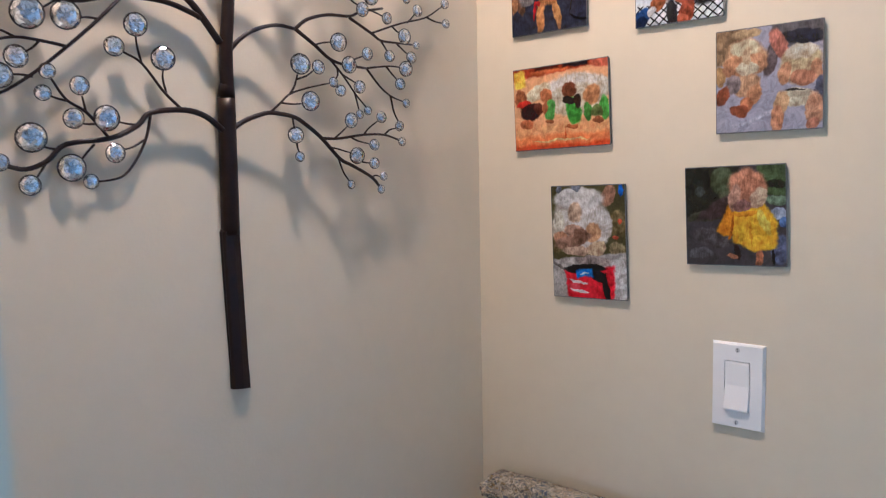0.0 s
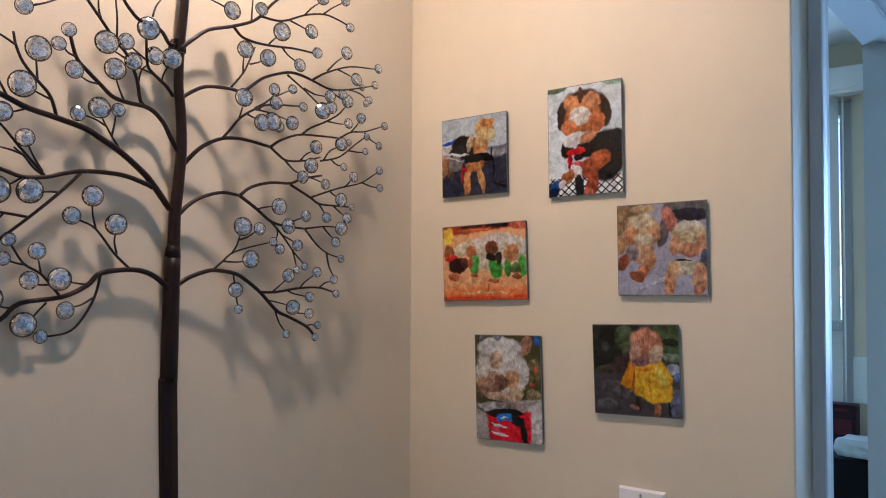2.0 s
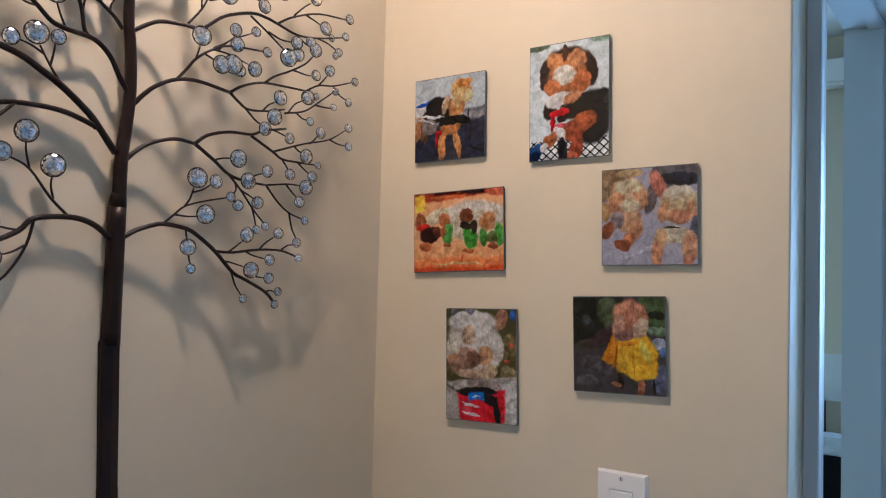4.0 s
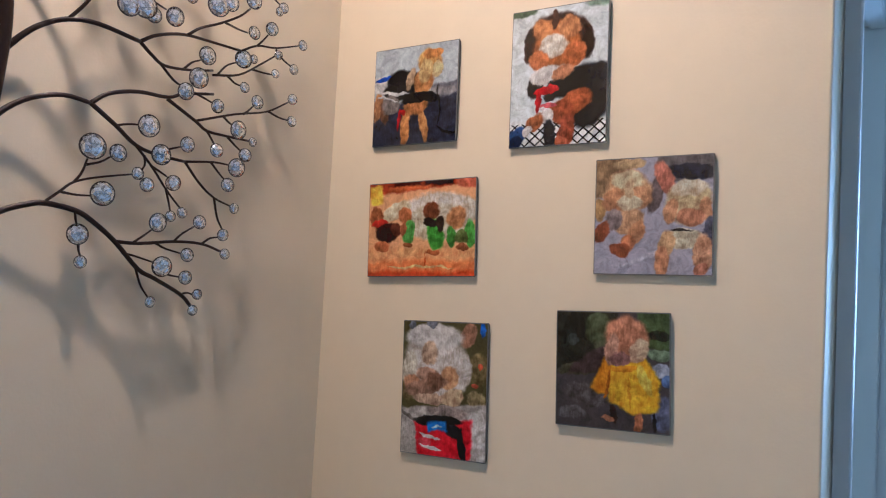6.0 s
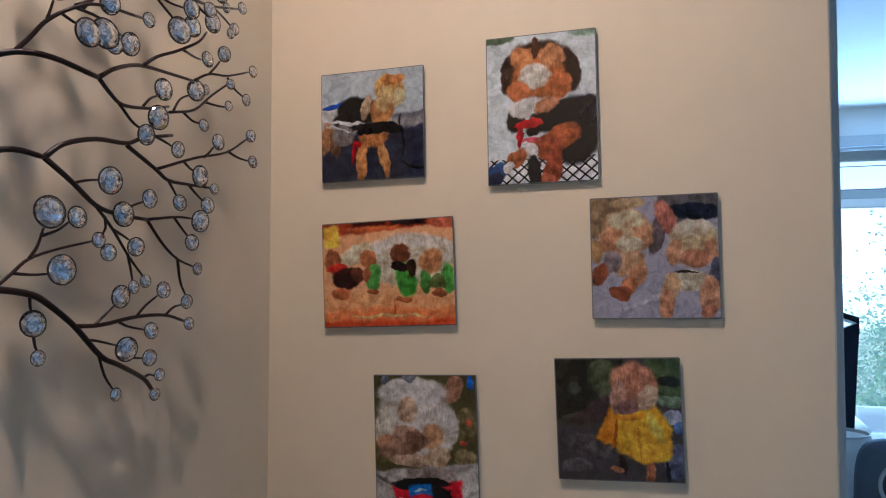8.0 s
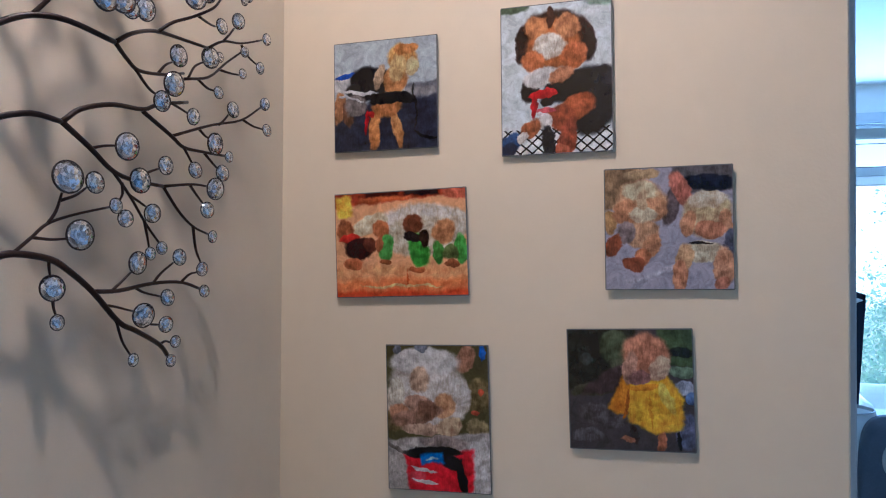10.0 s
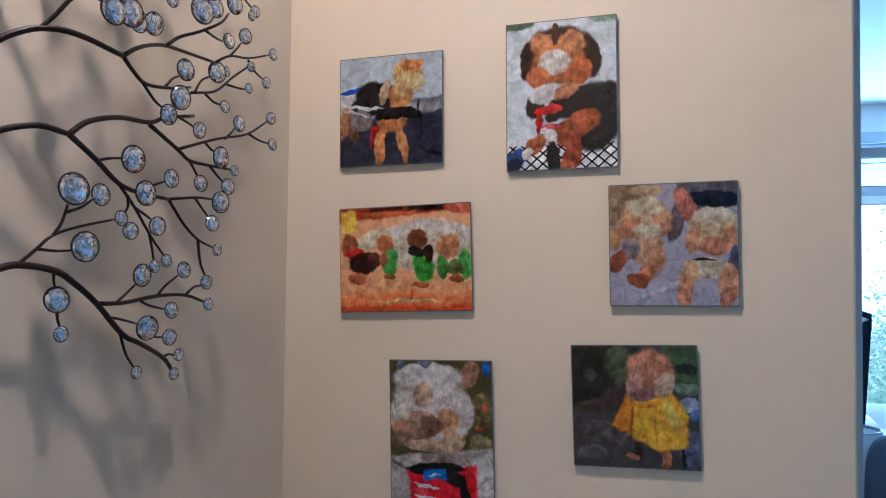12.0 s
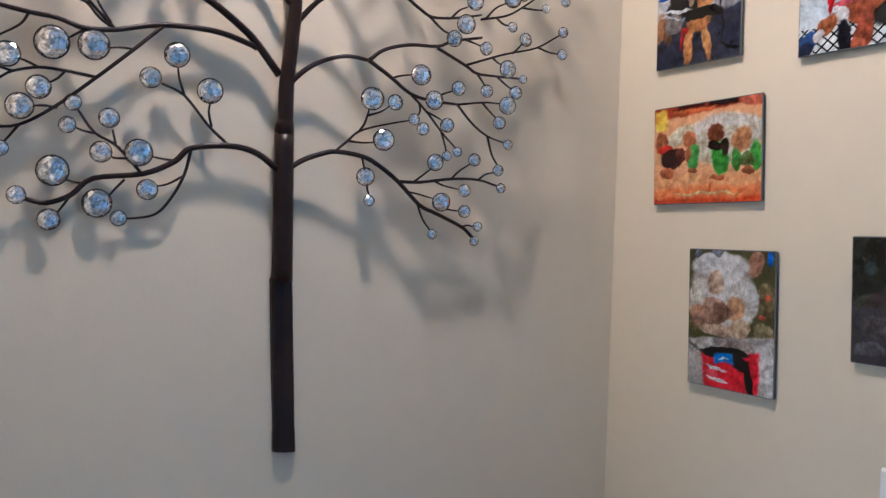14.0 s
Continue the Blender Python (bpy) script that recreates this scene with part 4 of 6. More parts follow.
gem(-.4215, 1.9252, 0.0120)
gem(-.1501, 1.9016, 0.0073)
gem(-.2276, 1.908, 0.0097)
gem(-.2028, 1.8737, 0.0098)
gem(-.1562, 1.8746, 0.0063)
gem(-.2852, 1.8107, 0.0119)
gem(-.2767, 1.8318, 0.0086)
gem(-.2719, 1.8176, 0.0094)
gem(-.2347, 1.833, 0.0096)
gem(-.2571, 1.837, 0.0070)
gem(-.1686, 1.8487, 0.0063)
gem(-.1866, 1.865, 0.0053)
gem(-.1748, 1.8425, 0.0053)
gem(-.4063, 1.8753, 0.0112)
gem(-.3735, 1.87, 0.0114)
gem(-.3099, 1.8136, 0.0067)
gem(-.4125, 1.8089, 0.0119)
gem(-.3316, 1.8345, 0.0066)
gem(-.3651, 1.8279, 0.0082)
gem(-.3648, 1.8091, 0.0090)
gem(-.3895, 1.7782, 0.0112)
gem(-.373, 1.782, 0.0121)
gem(-.3606, 1.7773, 0.0081)
gem(-.3221, 1.7899, 0.0099)
gem(-.2164, 1.7749, 0.0103)
gem(-.21, 1.8065, 0.0078)
gem(-.1845, 1.8185, 0.0079)
gem(-.1315, 1.814, 0.0063)
gem(-.1688, 1.7917, 0.0053)
gem(-.1455, 1.7801, 0.0063)
gem(-.1995, 1.7796, 0.0052)
gem(-.274, 1.7623, 0.0100)
gem(-.2906, 1.7329, 0.0108)
gem(-.3056, 1.715, 0.0090)
gem(-.1723, 1.7684, 0.0053)
gem(-.2284, 1.7374, 0.0060)
gem(-.2624, 1.7089, 0.0076)
gem(-.2124, 1.6783, 0.0052)
gem(-.1601, 1.7386, 0.0063)
gem(-.1653, 1.7108, 0.0063)
gem(-.2141, 1.7233, 0.0078)
gem(-.2344, 1.6879, 0.0102)
gem(-.2615, 1.6602, 0.0075)
gem(-.2219, 1.6616, 0.0077)
gem(-.3465, 1.6703, 0.0112)
gem(-.3276, 1.6444, 0.0105)
gem(-.2973, 1.6604, 0.0082)
gem(-.2336, 1.6456, 0.0102)
gem(-.2426, 1.6251, 0.0076)
gem(-.2255, 1.601, 0.0059)
gem(-.2357, 1.5702, 0.0067)
gem(-.2923, 1.5888, 0.0057)
gem(-.3053, 1.5837, 0.0057)
gem(-.3499, 1.6219, 0.0064)
gem(-.3379, 1.6122, 0.0072)
gem(-.3084, 1.6182, 0.0081)
gem(-.3861, 1.597, 0.0117)
gem(-.402, 1.64, 0.0124)
gem(-.3743, 1.6384, 0.0087)
gem(-.4018, 1.5562, 0.0100)
gem(-.3972, 1.5301, 0.0062)
gem(-.3195, 1.5757, 0.0097)
gem(-.2691, 1.581, 0.0075)
gem(-.2784, 1.5449, 0.0074)
gem(-.2297, 1.5493, 0.0059)
gem(-.2533, 1.4852, 0.0058)
gem(-.2509, 1.5029, 0.0058)
gem(-.3092, 1.5308, 0.0105)
gem(-.2757, 1.5207, 0.0074)
gem(-.3193, 1.4936, 0.0057)
gem(-.743, 1.5264, 0.0080)
gem(-.7136, 1.5494, 0.0138)
gem(-.7167, 1.5048, 0.0097)
gem(-.6756, 1.5206, 0.0132)
gem(-.631, 1.5348, 0.0098)
gem(-.6565, 1.5067, 0.0075)
gem(-.6395, 1.5695, 0.0127)
gem(-.6301, 1.6404, 0.0099)
gem(-.6058, 1.6644, 0.0118)
gem(-.5714, 1.6342, 0.0124)
gem(-.6977, 1.6114, 0.0075)
gem(-.702, 1.591, 0.0075)
gem(-.6665, 1.5999, 0.0092)
gem(-.6731, 1.5683, 0.0098)
gem(-.7558, 1.5669, 0.0069)
gem(-.7408, 1.6045, 0.0115)
gem(-.726, 1.6222, 0.0104)
gem(-.7509, 1.6479, 0.0110)
gem(-.7157, 1.6617, 0.0145)
gem(-.6816, 1.6633, 0.0134)


# ---- prints ----
def photo_print(cx, cz, w, h, turn, pic, label):
    """An acrylic print hung a little out of true: its centre, size and lean in degrees."""
    ob = thing("acrylic_print", (cx, -0.0005, cz), label, "picture", "prints on the wall")
    ob.matrix_basis = pose(cx, -0.0005, cz, 0, -turn, 0)
    part("backing", box(-w / 2 + 0.0012, w / 2 - 0.0012, -0.0034, 0, -h / 2 + 0.0012, h / 2 - 0.0012, 0.0006), M["edge_dark"], ob)
    part("acrylic_sheet", box(-w / 2, w / 2, -0.0059, -0.0036, -h / 2, h / 2, 0.0007), M["edge_clear"], ob, "clear acrylic sheet")
    bm = bmesh.new()
    e = 0.0012
    bm.faces.new([bm.verts.new(p) for p in ((-w / 2 + e, -0.00605, -h / 2 + e), (w / 2 - e, -0.00605, -h / 2 + e), (w / 2 - e, -0.00605, h / 2 - e), (-w / 2 + e, -0.00605, h / 2 - e))])
    part("printed_face", bm, pic.finish(), ob, "glossy colour print")
    return ob


DARK = (0.075, 0.07, 0.08)
p = Picture("print_grey_blue", 0.1315, 0.1315, (0.62, 0.66, 0.69))
p.poly(((0.70, 0.42), (1.05, 0.40), (1.05, 0.60), (0.70, 0.62)), (0.36, 0.37, 0.40))
p.poly(((-0.05, 0.58), (1.05, 0.53), (1.05, 1.05), (-0.05, 1.05)), (0.15, 0.16, 0.215))
p.poly(((0.72, 0.46), (0.98, 0.45), (0.98, 0.52), (0.72, 0.53)), (0.46, 0.46, 0.47))
p.shape(0.10, 0.37, 0.13, 0.10, (0.72, 0.73, 0.74), 10)
p.shape(0.05, 0.60, 0.06, 0.15, (0.56, 0.40, 0.26), 10)
p.shape(0.14, 0.66, 0.05, 0.12, (0.34, 0.24, 0.18), -15)
p.shape(0.36, 0.38, 0.20, 0.15, DARK, 12)
p.shape(0.26, 0.45, 0.14, 0.10, (0.12, 0.11, 0.11))
p.shape(0.22, 0.58, 0.11, 0.10, (0.40, 0.38, 0.37))
p.shape(0.44, 0.34, 0.045, 0.13, (0.58, 0.50, 0.40), 12)
p.shape(0.40, 0.80, 0.055, 0.20, (0.66, 0.44, 0.24), 2)
p.shape(0.61, 0.80, 0.050, 0.19, (0.68, 0.47, 0.27), -14)
p.shape(0.52, 0.60, 0.14, 0.11, (0.60, 0.40, 0.22), -8)
p.shape(0.60, 0.38, 0.12, 0.13, (0.60, 0.42, 0.24), 12)
p.shape(0.54, 0.53, 0.19, 0.045, (0.05, 0.05, 0.06), -6)
p.shape(0.70, 0.54, 0.09, 0.05, (0.06, 0.06, 0.07), 10)
p.shape(0.67, 0.19, 0.14, 0.14, (0.70, 0.50, 0.28), 10)
p.shape(0.71, 0.10, 0.12, 0.05, (0.62, 0.42, 0.22), -8)
p.shape(0.62, 0.27, 0.08, 0.12, (0.72, 0.57, 0.38), 15)
p.shape(0.76, 0.27, 0.06, 0.08, (0.76, 0.62, 0.46))
p.shape(0.32, 0.73, 0.022, 0.11, (0.62, 0.08, 0.10), 8)
p.shape(0.37, 0.66, 0.030, 0.035, (0.66, 0.12, 0.10))
p.shape(0.12, 0.30, 0.10, 0.022, (0.12, 0.24, 0.55), -10)
p.shape(0.23, 0.465, 0.20, 0.018, (0.84, 0.85, 0.86), 7)
p.shape(0.18, 0.52, 0.13, 0.012, (0.70, 0.72, 0.74), 12)
p.shape(0.79, 0.62, 0.010, 0.20, DARK, -2)
p.shape(0.87, 0.88, 0.10, 0.013, DARK, 28)
p.shape(0.96, 0.92, 0.05, 0.012, DARK)
photo_print(0.1377, 1.7750, 0.1315, 0.1315, 1.0, p, "square acrylic print in grey, navy, tan and black")

p = Picture("print_black_tan", 0.1240, 0.1675, (0.72, 0.76, 0.78))
p.poly(((-0.05, -0.05), (0.30, -0.05), (0.26, 0.035), (-0.05, 0.06)), (0.26, 0.32, 0.24))
p.poly(((0.70, -0.05), (1.05, -0.05), (1.05, 0.05), (0.80, 0.05)), (0.44, 0.52, 0.46))
p.below(0.83, (0.82, 0.85, 0.86), 0.02)
p.lattice(0.83, 0.0135, (0.06, 0.06, 0.065))
p.shape(0.07, 0.92, 0.15, 0.05, (0.16, 0.26, 0.44), -32)
p.shape(0.06, 0.97, 0.10, 0.05, (0.10, 0.14, 0.24), -32)
p.shape(0.80, 0.66, 0.24, 0.22, (0.10, 0.10, 0.115), 6)
p.shape(0.92, 0.55, 0.12, 0.12, (0.11, 0.11, 0.13))
p.shape(0.60, 0.56, 0.24, 0.09, (0.09, 0.085, 0.09), -22)
p.shape(0.27, 0.56, 0.09, 0.10, (0.13, 0.10, 0.09), 8)
p.shape(0.49, 0.20, 0.30, 0.15, (0.17, 0.11, 0.085))
p.shape(0.21, 0.26, 0.065, 0.13, (0.16, 0.10, 0.08), 6)
p.shape(0.77, 0.26, 0.085, 0.15, (0.15, 0.095, 0.08), -6)
p.shape(0.48, 0.27, 0.24, 0.17, (0.60, 0.36, 0.19))
p.shape(0.33, 0.16, 0.11, 0.08, (0.66, 0.43, 0.26), -18)
p.shape(0.61, 0.16, 0.12, 0.08, (0.66, 0.44, 0.28), 18)
p.shape(0.46, 0.10, 0.035, 0.075, (0.24, 0.15, 0.11), 4)
p.shape(0.45, 0.29, 0.15, 0.085, (0.78, 0.69, 0.60))
p.shape(0.66, 0.36, 0.11, 0.09, (0.62, 0.36, 0.20), 24)
p.shape(0.30, 0.38, 0.10, 0.08, (0.62, 0.37, 0.21), -20)
p.shape(0.36, 0.49, 0.17, 0.060, (0.88, 0.86, 0.83), -8)
p.shape(0.56, 0.48, 0.12, 0.05, (0.58, 0.40, 0.28), -22)
p.shape(0.68, 0.70, 0.17, 0.085, (0.55, 0.29, 0.16), -24)
p.shape(0.55, 0.77, 0.13, 0.09, (0.50, 0.25, 0.15), 10)
p.shape(0.60, 0.90, 0.085, 0.13, (0.48, 0.23, 0.15), 12)
p.shape(0.55, 0.98, 0.07, 0.04, (0.56, 0.30, 0.20))
p.shape(0.40, 0.79, 0.070, 0.055, (0.84, 0.80, 0.76), 30)
p.shape(0.27, 0.82, 0.11, 0.055, (0.54, 0.32, 0.19), -34)
p.shape(0.19, 0.88, 0.060, 0.030, (0.88, 0.84, 0.80), -20)
p.shape(0.43, 0.93, 0.055, 0.11, (0.10, 0.10, 0.12), -10)
p.shape(0.36, 0.595, 0.115, 0.030, (0.70, 0.09, 0.09), -10)
p.shape(0.45, 0.585, 0.060, 0.030, (0.78, 0.14, 0.13), 12)
p.shape(0.30, 0.68, 0.035, 0.075, (0.56, 0.07, 0.08), 6)
p.shape(0.41, 0.655, 0.055, 0.035, (0.09, 0.06, 0.07))
p.shape(0.41, 0.715, 0.085, 0.020, (0.70, 0.28, 0.30))
p.shape(0.36, 0.735, 0.030, 0.014, (0.84, 0.74, 0.74))
photo_print(0.3402, 1.7815, 0.1240, 0.1675, 0.9, p, "tall acrylic print in black, tan and pale grey")

p = Picture("print_orange", 0.1650, 0.1240, (0.80, 0.60, 0.42))
p.poly(((-0.05, -0.05), (1.05, -0.05), (1.05, 0.06), (0.55, 0.10), (-0.05, 0.20)), (0.52, 0.20, 0.11))
p.poly(((0.24, -0.05), (0.52, -0.05), (0.50, 0.06), (0.26, 0.09)), (0.22, 0.08, 0.06))
p.poly(((0.54, -0.05), (0.80, -0.05), (0.80, 0.05), (0.55, 0.05)), (0.14, 0.08, 0.09))
p.poly(((0.20, 0.06), (0.60, 0.05), (0.60, 0.085), (0.20, 0.115)), (0.70, 0.36, 0.18))
p.poly(((0.82, -0.05), (1.05, -0.05), (1.05, 0.12), (0.84, 0.09)), (0.66, 0.34, 0.24))
p.poly(((0.02, 0.02), (0.13, 0.01), (0.14, 0.22), (0.02, 0.25)), (0.95, 0.68, 0.20))
p.shape(0.66, 0.34, 0.34, 0.21, (0.88, 0.80, 0.66))
p.shape(0.66, 0.44, 0.30, 0.18, (0.84, 0.74, 0.58))
p.shape(0.28, 0.30, 0.14, 0.09, (0.86, 0.72, 0.54), -22)
p.shape(0.94, 0.34, 0.08, 0.14, (0.84, 0.74, 0.60))
p.below(0.70, (0.84, 0.57, 0.37), 0.04)
p.below(0.83, (0.82, 0.45, 0.25), 0.03)
p.below(0.945, (0.70, 0.26, 0.12), 0.02)
p.shape(0.55, 0.86, 0.005, 0.13, (0.62, 0.28, 0.13))
p.shape(0.50, 0.90, 0.30, 0.014, (0.90, 0.62, 0.40))
p.shape(0.085, 0.36, 0.070, 0.115, (0.50, 0.30, 0.18), -8)
p.shape(0.18, 0.53, 0.105, 0.105, (0.18, 0.09, 0.085), 6)
p.shape(0.27, 0.50, 0.050, 0.07, (0.30, 0.16, 0.12))
p.shape(0.12, 0.43, 0.080, 0.034, (0.66, 0.16, 0.11), -10)
p.shape(0.14, 0.68, 0.08, 0.06, (0.62, 0.36, 0.22))
p.shape(0.36, 0.36, 0.062, 0.095, (0.58, 0.36, 0.22), 6)
p.shape(0.395, 0.53, 0.060, 0.115, (0.32, 0.56, 0.24), 4)
p.shape(0.34, 0.50, 0.030, 0.07, (0.56, 0.34, 0.22))
p.shape(0.60, 0.32, 0.075, 0.090, (0.40, 0.23, 0.15))
p.shape(0.645, 0.56, 0.075, 0.165, (0.26, 0.52, 0.17), -8)
p.shape(0.60, 0.44, 0.070, 0.050, (0.12, 0.09, 0.08), 18)
p.shape(0.69, 0.46, 0.040, 0.09, (0.18, 0.13, 0.10), -12)
p.shape(0.62, 0.75, 0.06, 0.03, (0.52, 0.29, 0.17))
p.shape(0.39, 0.66, 0.05, 0.03, (0.56, 0.33, 0.20))
p.shape(0.88, 0.70, 0.06, 0.03, (0.46, 0.27, 0.17))
p.shape(0.83, 0.41, 0.085, 0.110, (0.66, 0.45, 0.29))
p.shape(0.955, 0.57, 0.050, 0.130, (0.28, 0.52, 0.20))
p.shape(0.785, 0.60, 0.042, 0.100, (0.26, 0.46, 0.18))
p.shape(0.87, 0.60, 0.060, 0.070, (0.30, 0.34, 0.18))
photo_print(0.1579, 1.5997, 0.1650, 0.1240, 2.1, p, "wide acrylic print in orange, cream and green")

p = Picture("print_grey_tan", 0.1318, 0.1300, (0.56, 0.56, 0.62))
p.poly(((-0.05, -0.05), (0.56, -0.05), (0.54, 0.22), (0.20, 0.30), (0.10, 0.62), (-0.05, 0.66)), (0.46, 0.38, 0.28))
p.poly(((0.54, -0.05), (1.05, -0.05), (1.05, 0.20), (0.54, 0.24)), (0.34, 0.33, 0.34))
p.shape(0.82, 0.14, 0.19, 0.075, (0.11, 0.12, 0.17), 4)
p.shape(0.52, 0.32, 0.07, 0.17, (0.34, 0.30, 0.31), 12)
p.shape(0.30, 0.06, 0.14, 0.05, (0.56, 0.48, 0.36))
p.shape(0.05, 0.44, 0.06, 0.10, (0.58, 0.46, 0.30))
p.poly(((0.16, 0.92), (0.60, 0.80), (0.58, 0.83), (0.18, 0.96)), (0.64, 0.64, 0.70))
p.shape(0.29, 0.29, 0.195, 0.185, (0.66, 0.50, 0.37))
p.shape(0.17, 0.36, 0.09, 0.11, (0.58, 0.42, 0.30), 20)
p.shape(0.40, 0.34, 0.09, 0.11, (0.60, 0.45, 0.33), -20)
p.shape(0.29, 0.19, 0.14, 0.07, (0.78, 0.66, 0.52))
p.shape(0.31, 0.39, 0.11, 0.065, (0.74, 0.63, 0.53))
p.shape(0.31, 0.27, 0.045, 0.09, (0.72, 0.58, 0.46))
p.shape(0.30, 0.55, 0.14, 0.105, (0.64, 0.50, 0.38), -8)
p.shape(0.17, 0.53, 0.07, 0.09, (0.44, 0.40, 0.40), 14)
p.shape(0.37, 0.64, 0.07, 0.11, (0.64, 0.46, 0.33), 26)
p.shape(0.30, 0.73, 0.060, 0.075, (0.62, 0.40, 0.27), -12)
p.shape(0.23, 0.785, 0.080, 0.055, (0.44, 0.24, 0.16), 12)
p.shape(0.06, 0.64, 0.060, 0.100, (0.44, 0.24, 0.16), 30)
p.shape(0.60, 0.18, 0.070, 0.155, (0.60, 0.38, 0.32), -20)
p.shape(0.80, 0.40, 0.185, 0.180, (0.74, 0.60, 0.46))
p.shape(0.80, 0.28, 0.14, 0.065, (0.84, 0.73, 0.58))
p.shape(0.66, 0.46, 0.060, 0.11, (0.62, 0.46, 0.34), 10)
p.shape(0.94, 0.46, 0.050, 0.11, (0.64, 0.47, 0.35), -10)
p.shape(0.82, 0.52, 0.11, 0.065, (0.60, 0.42, 0.32))
p.shape(0.76, 0.69, 0.16, 0.085, (0.74, 0.66, 0.55))
p.shape(0.97, 0.66, 0.055, 0.14, (0.24, 0.25, 0.31))
p.shape(0.75, 0.625, 0.09, 0.012, (0.16, 0.13, 0.13), 4)
p.shape(0.62, 0.74, 0.070, 0.12, (0.68, 0.52, 0.38), 12)
p.shape(0.58, 0.90, 0.060, 0.13, (0.64, 0.45, 0.33), 4)
p.shape(0.92, 0.82, 0.080, 0.16, (0.66, 0.48, 0.37), -4)
p.shape(0.90, 0.95, 0.060, 0.06, (0.56, 0.38, 0.30))
photo_print(0.4595, 1.6153, 0.1318, 0.1300, 1.0, p, "square acrylic print in grey, tan and cream")

p = Picture("print_red_white", 0.1243, 0.1673, (0.27, 0.26, 0.17))
p.shape(0.90, 0.34, 0.12, 0.12, (0.38, 0.34, 0.22))
p.shape(0.06, 0.50, 0.09, 0.10, (0.34, 0.30, 0.20))
p.shape(0.88, 0.56, 0.10, 0.06, (0.44, 0.40, 0.28))
p.poly(((-0.05, 0.66), (1.05, 0.58), (1.05, 1.05), (-0.05, 1.05)), (0.60, 0.58, 0.56))
p.shape(0.10, 0.72, 0.14, 0.015, (0.40, 0.38, 0.36), 24)
p.shape(0.91, 0.33, 0.030, 0.018, (0.62, 0.28, 0.18), 30)
p.shape(0.87, 0.46, 0.032, 0.020, (0.60, 0.28, 0.20), -20)
p.shape(0.94, 0.05, 0.030, 0.065, (0.14, 0.32, 0.68), -10)
p.shape(0.88, 0.84, 0.14, 0.20, (0.78, 0.75, 0.70))
p.shape(0.78, 0.10, 0.085, 0.090, (0.54, 0.40, 0.31), 26)
p.shape(0.40, 0.33, 0.37, 0.27, (0.80, 0.74, 0.66))
p.shape(0.38, 0.12, 0.34, 0.10, (0.90, 0.88, 0.84))
p.shape(0.20, 0.10, 0.12, 0.06, (0.84, 0.82, 0.80), -20)
p.shape(0.12, 0.03, 0.05, 0.03, (0.36, 0.38, 0.42), -20)
p.shape(0.36, 0.02, 0.06, 0.03, (0.40, 0.42, 0.46))
p.shape(0.70, 0.36, 0.12, 0.15, (0.84, 0.79, 0.72), -8)
p.shape(0.33, 0.24, 0.10, 0.085, (0.66, 0.55, 0.46), 6)
p.shape(0.10, 0.36, 0.09, 0.13, (0.72, 0.66, 0.58), 8)
p.shape(0.57, 0.42, 0.11, 0.09, (0.70, 0.50, 0.36), 30)
p.shape(0.13, 0.47, 0.09, 0.07, (0.62, 0.46, 0.35), -25)
p.shape(0.31, 0.40, 0.13, 0.055, (0.56, 0.45, 0.38))
p.shape(0.30, 0.49, 0.26, 0.060, (0.50, 0.39, 0.32), -14)
p.shape(0.40, 0.45, 0.10, 0.07, (0.42, 0.31, 0.25), 30)
p.shape(0.36, 0.575, 0.22, 0.040, (0.66, 0.54, 0.45))
p.shape(0.62, 0.56, 0.13, 0.06, (0.74, 0.58, 0.46), -20)
p.shape(0.55, 0.665, 0.22, 0.050, (0.48, 0.44, 0.42))
p.poly(((0.17, 0.76), (0.84, 0.70), (0.84, 0.98), (0.70, 1.05), (0.24, 1.05)), (0.80, 0.10, 0.15))
p.shape(0.30, 0.90, 0.08, 0.05, (0.88, 0.22, 0.26), 20)
p.shape(0.34, 0.855, 0.13, 0.011, (0.92, 0.86, 0.84), 13)
p.shape(0.37, 0.935, 0.13, 0.013, (0.92, 0.86, 0.84), 13)
p.shape(0.46, 0.735, 0.28, 0.034, (0.08, 0.08, 0.09), -3)
p.shape(0.62, 0.80, 0.10, 0.05, (0.11, 0.10, 0.12), 10)
p.shape(0.73, 0.90, 0.045, 0.13, (0.06, 0.06, 0.07), -4)
p.shape(0.78, 0.80, 0.045, 0.08, (0.70, 0.10, 0.14))
p.poly(((0.32, 0.755), (0.54, 0.745), (0.55, 0.81), (0.33, 0.82)), (0.16, 0.42, 0.80))
p.shape(0.44, 0.785, 0.055, 0.010, (0.55, 0.72, 0.90), -3)
photo_print(0.2055, 1.4001, 0.1243, 0.1673, 1.75, p, "tall acrylic print in white, brown and red")

p = Picture("print_yellow", 0.1318, 0.1295, (0.235, 0.225, 0.235))
p.poly(((-0.05, -0.05), (0.56, -0.05), (0.52, 0.36), (0.20, 0.46), (-0.05, 0.52)), (0.13, 0.135, 0.115))
p.poly(((0.72, -0.05), (1.05, -0.05), (1.05, 0.34), (0.76, 0.30)), (0.24, 0.30, 0.19))
p.shape(0.38, 0.14, 0.12, 0.13, (0.25, 0.28, 0.20), 12)
p.shape(0.16, 0.24, 0.06, 0.05, (0.20, 0.22, 0.21), 20)
p.shape(0.22, 0.14, 0.03, 0.10, (0.10, 0.10, 0.09))
p.shape(0.44, 0.30, 0.08, 0.07, (0.26, 0.27, 0.20))
p.shape(0.22, 0.50, 0.20, 0.05, (0.24, 0.24, 0.19), -8)
p.shape(0.30, 0.72, 0.22, 0.10, (0.27, 0.255, 0.26), 14)
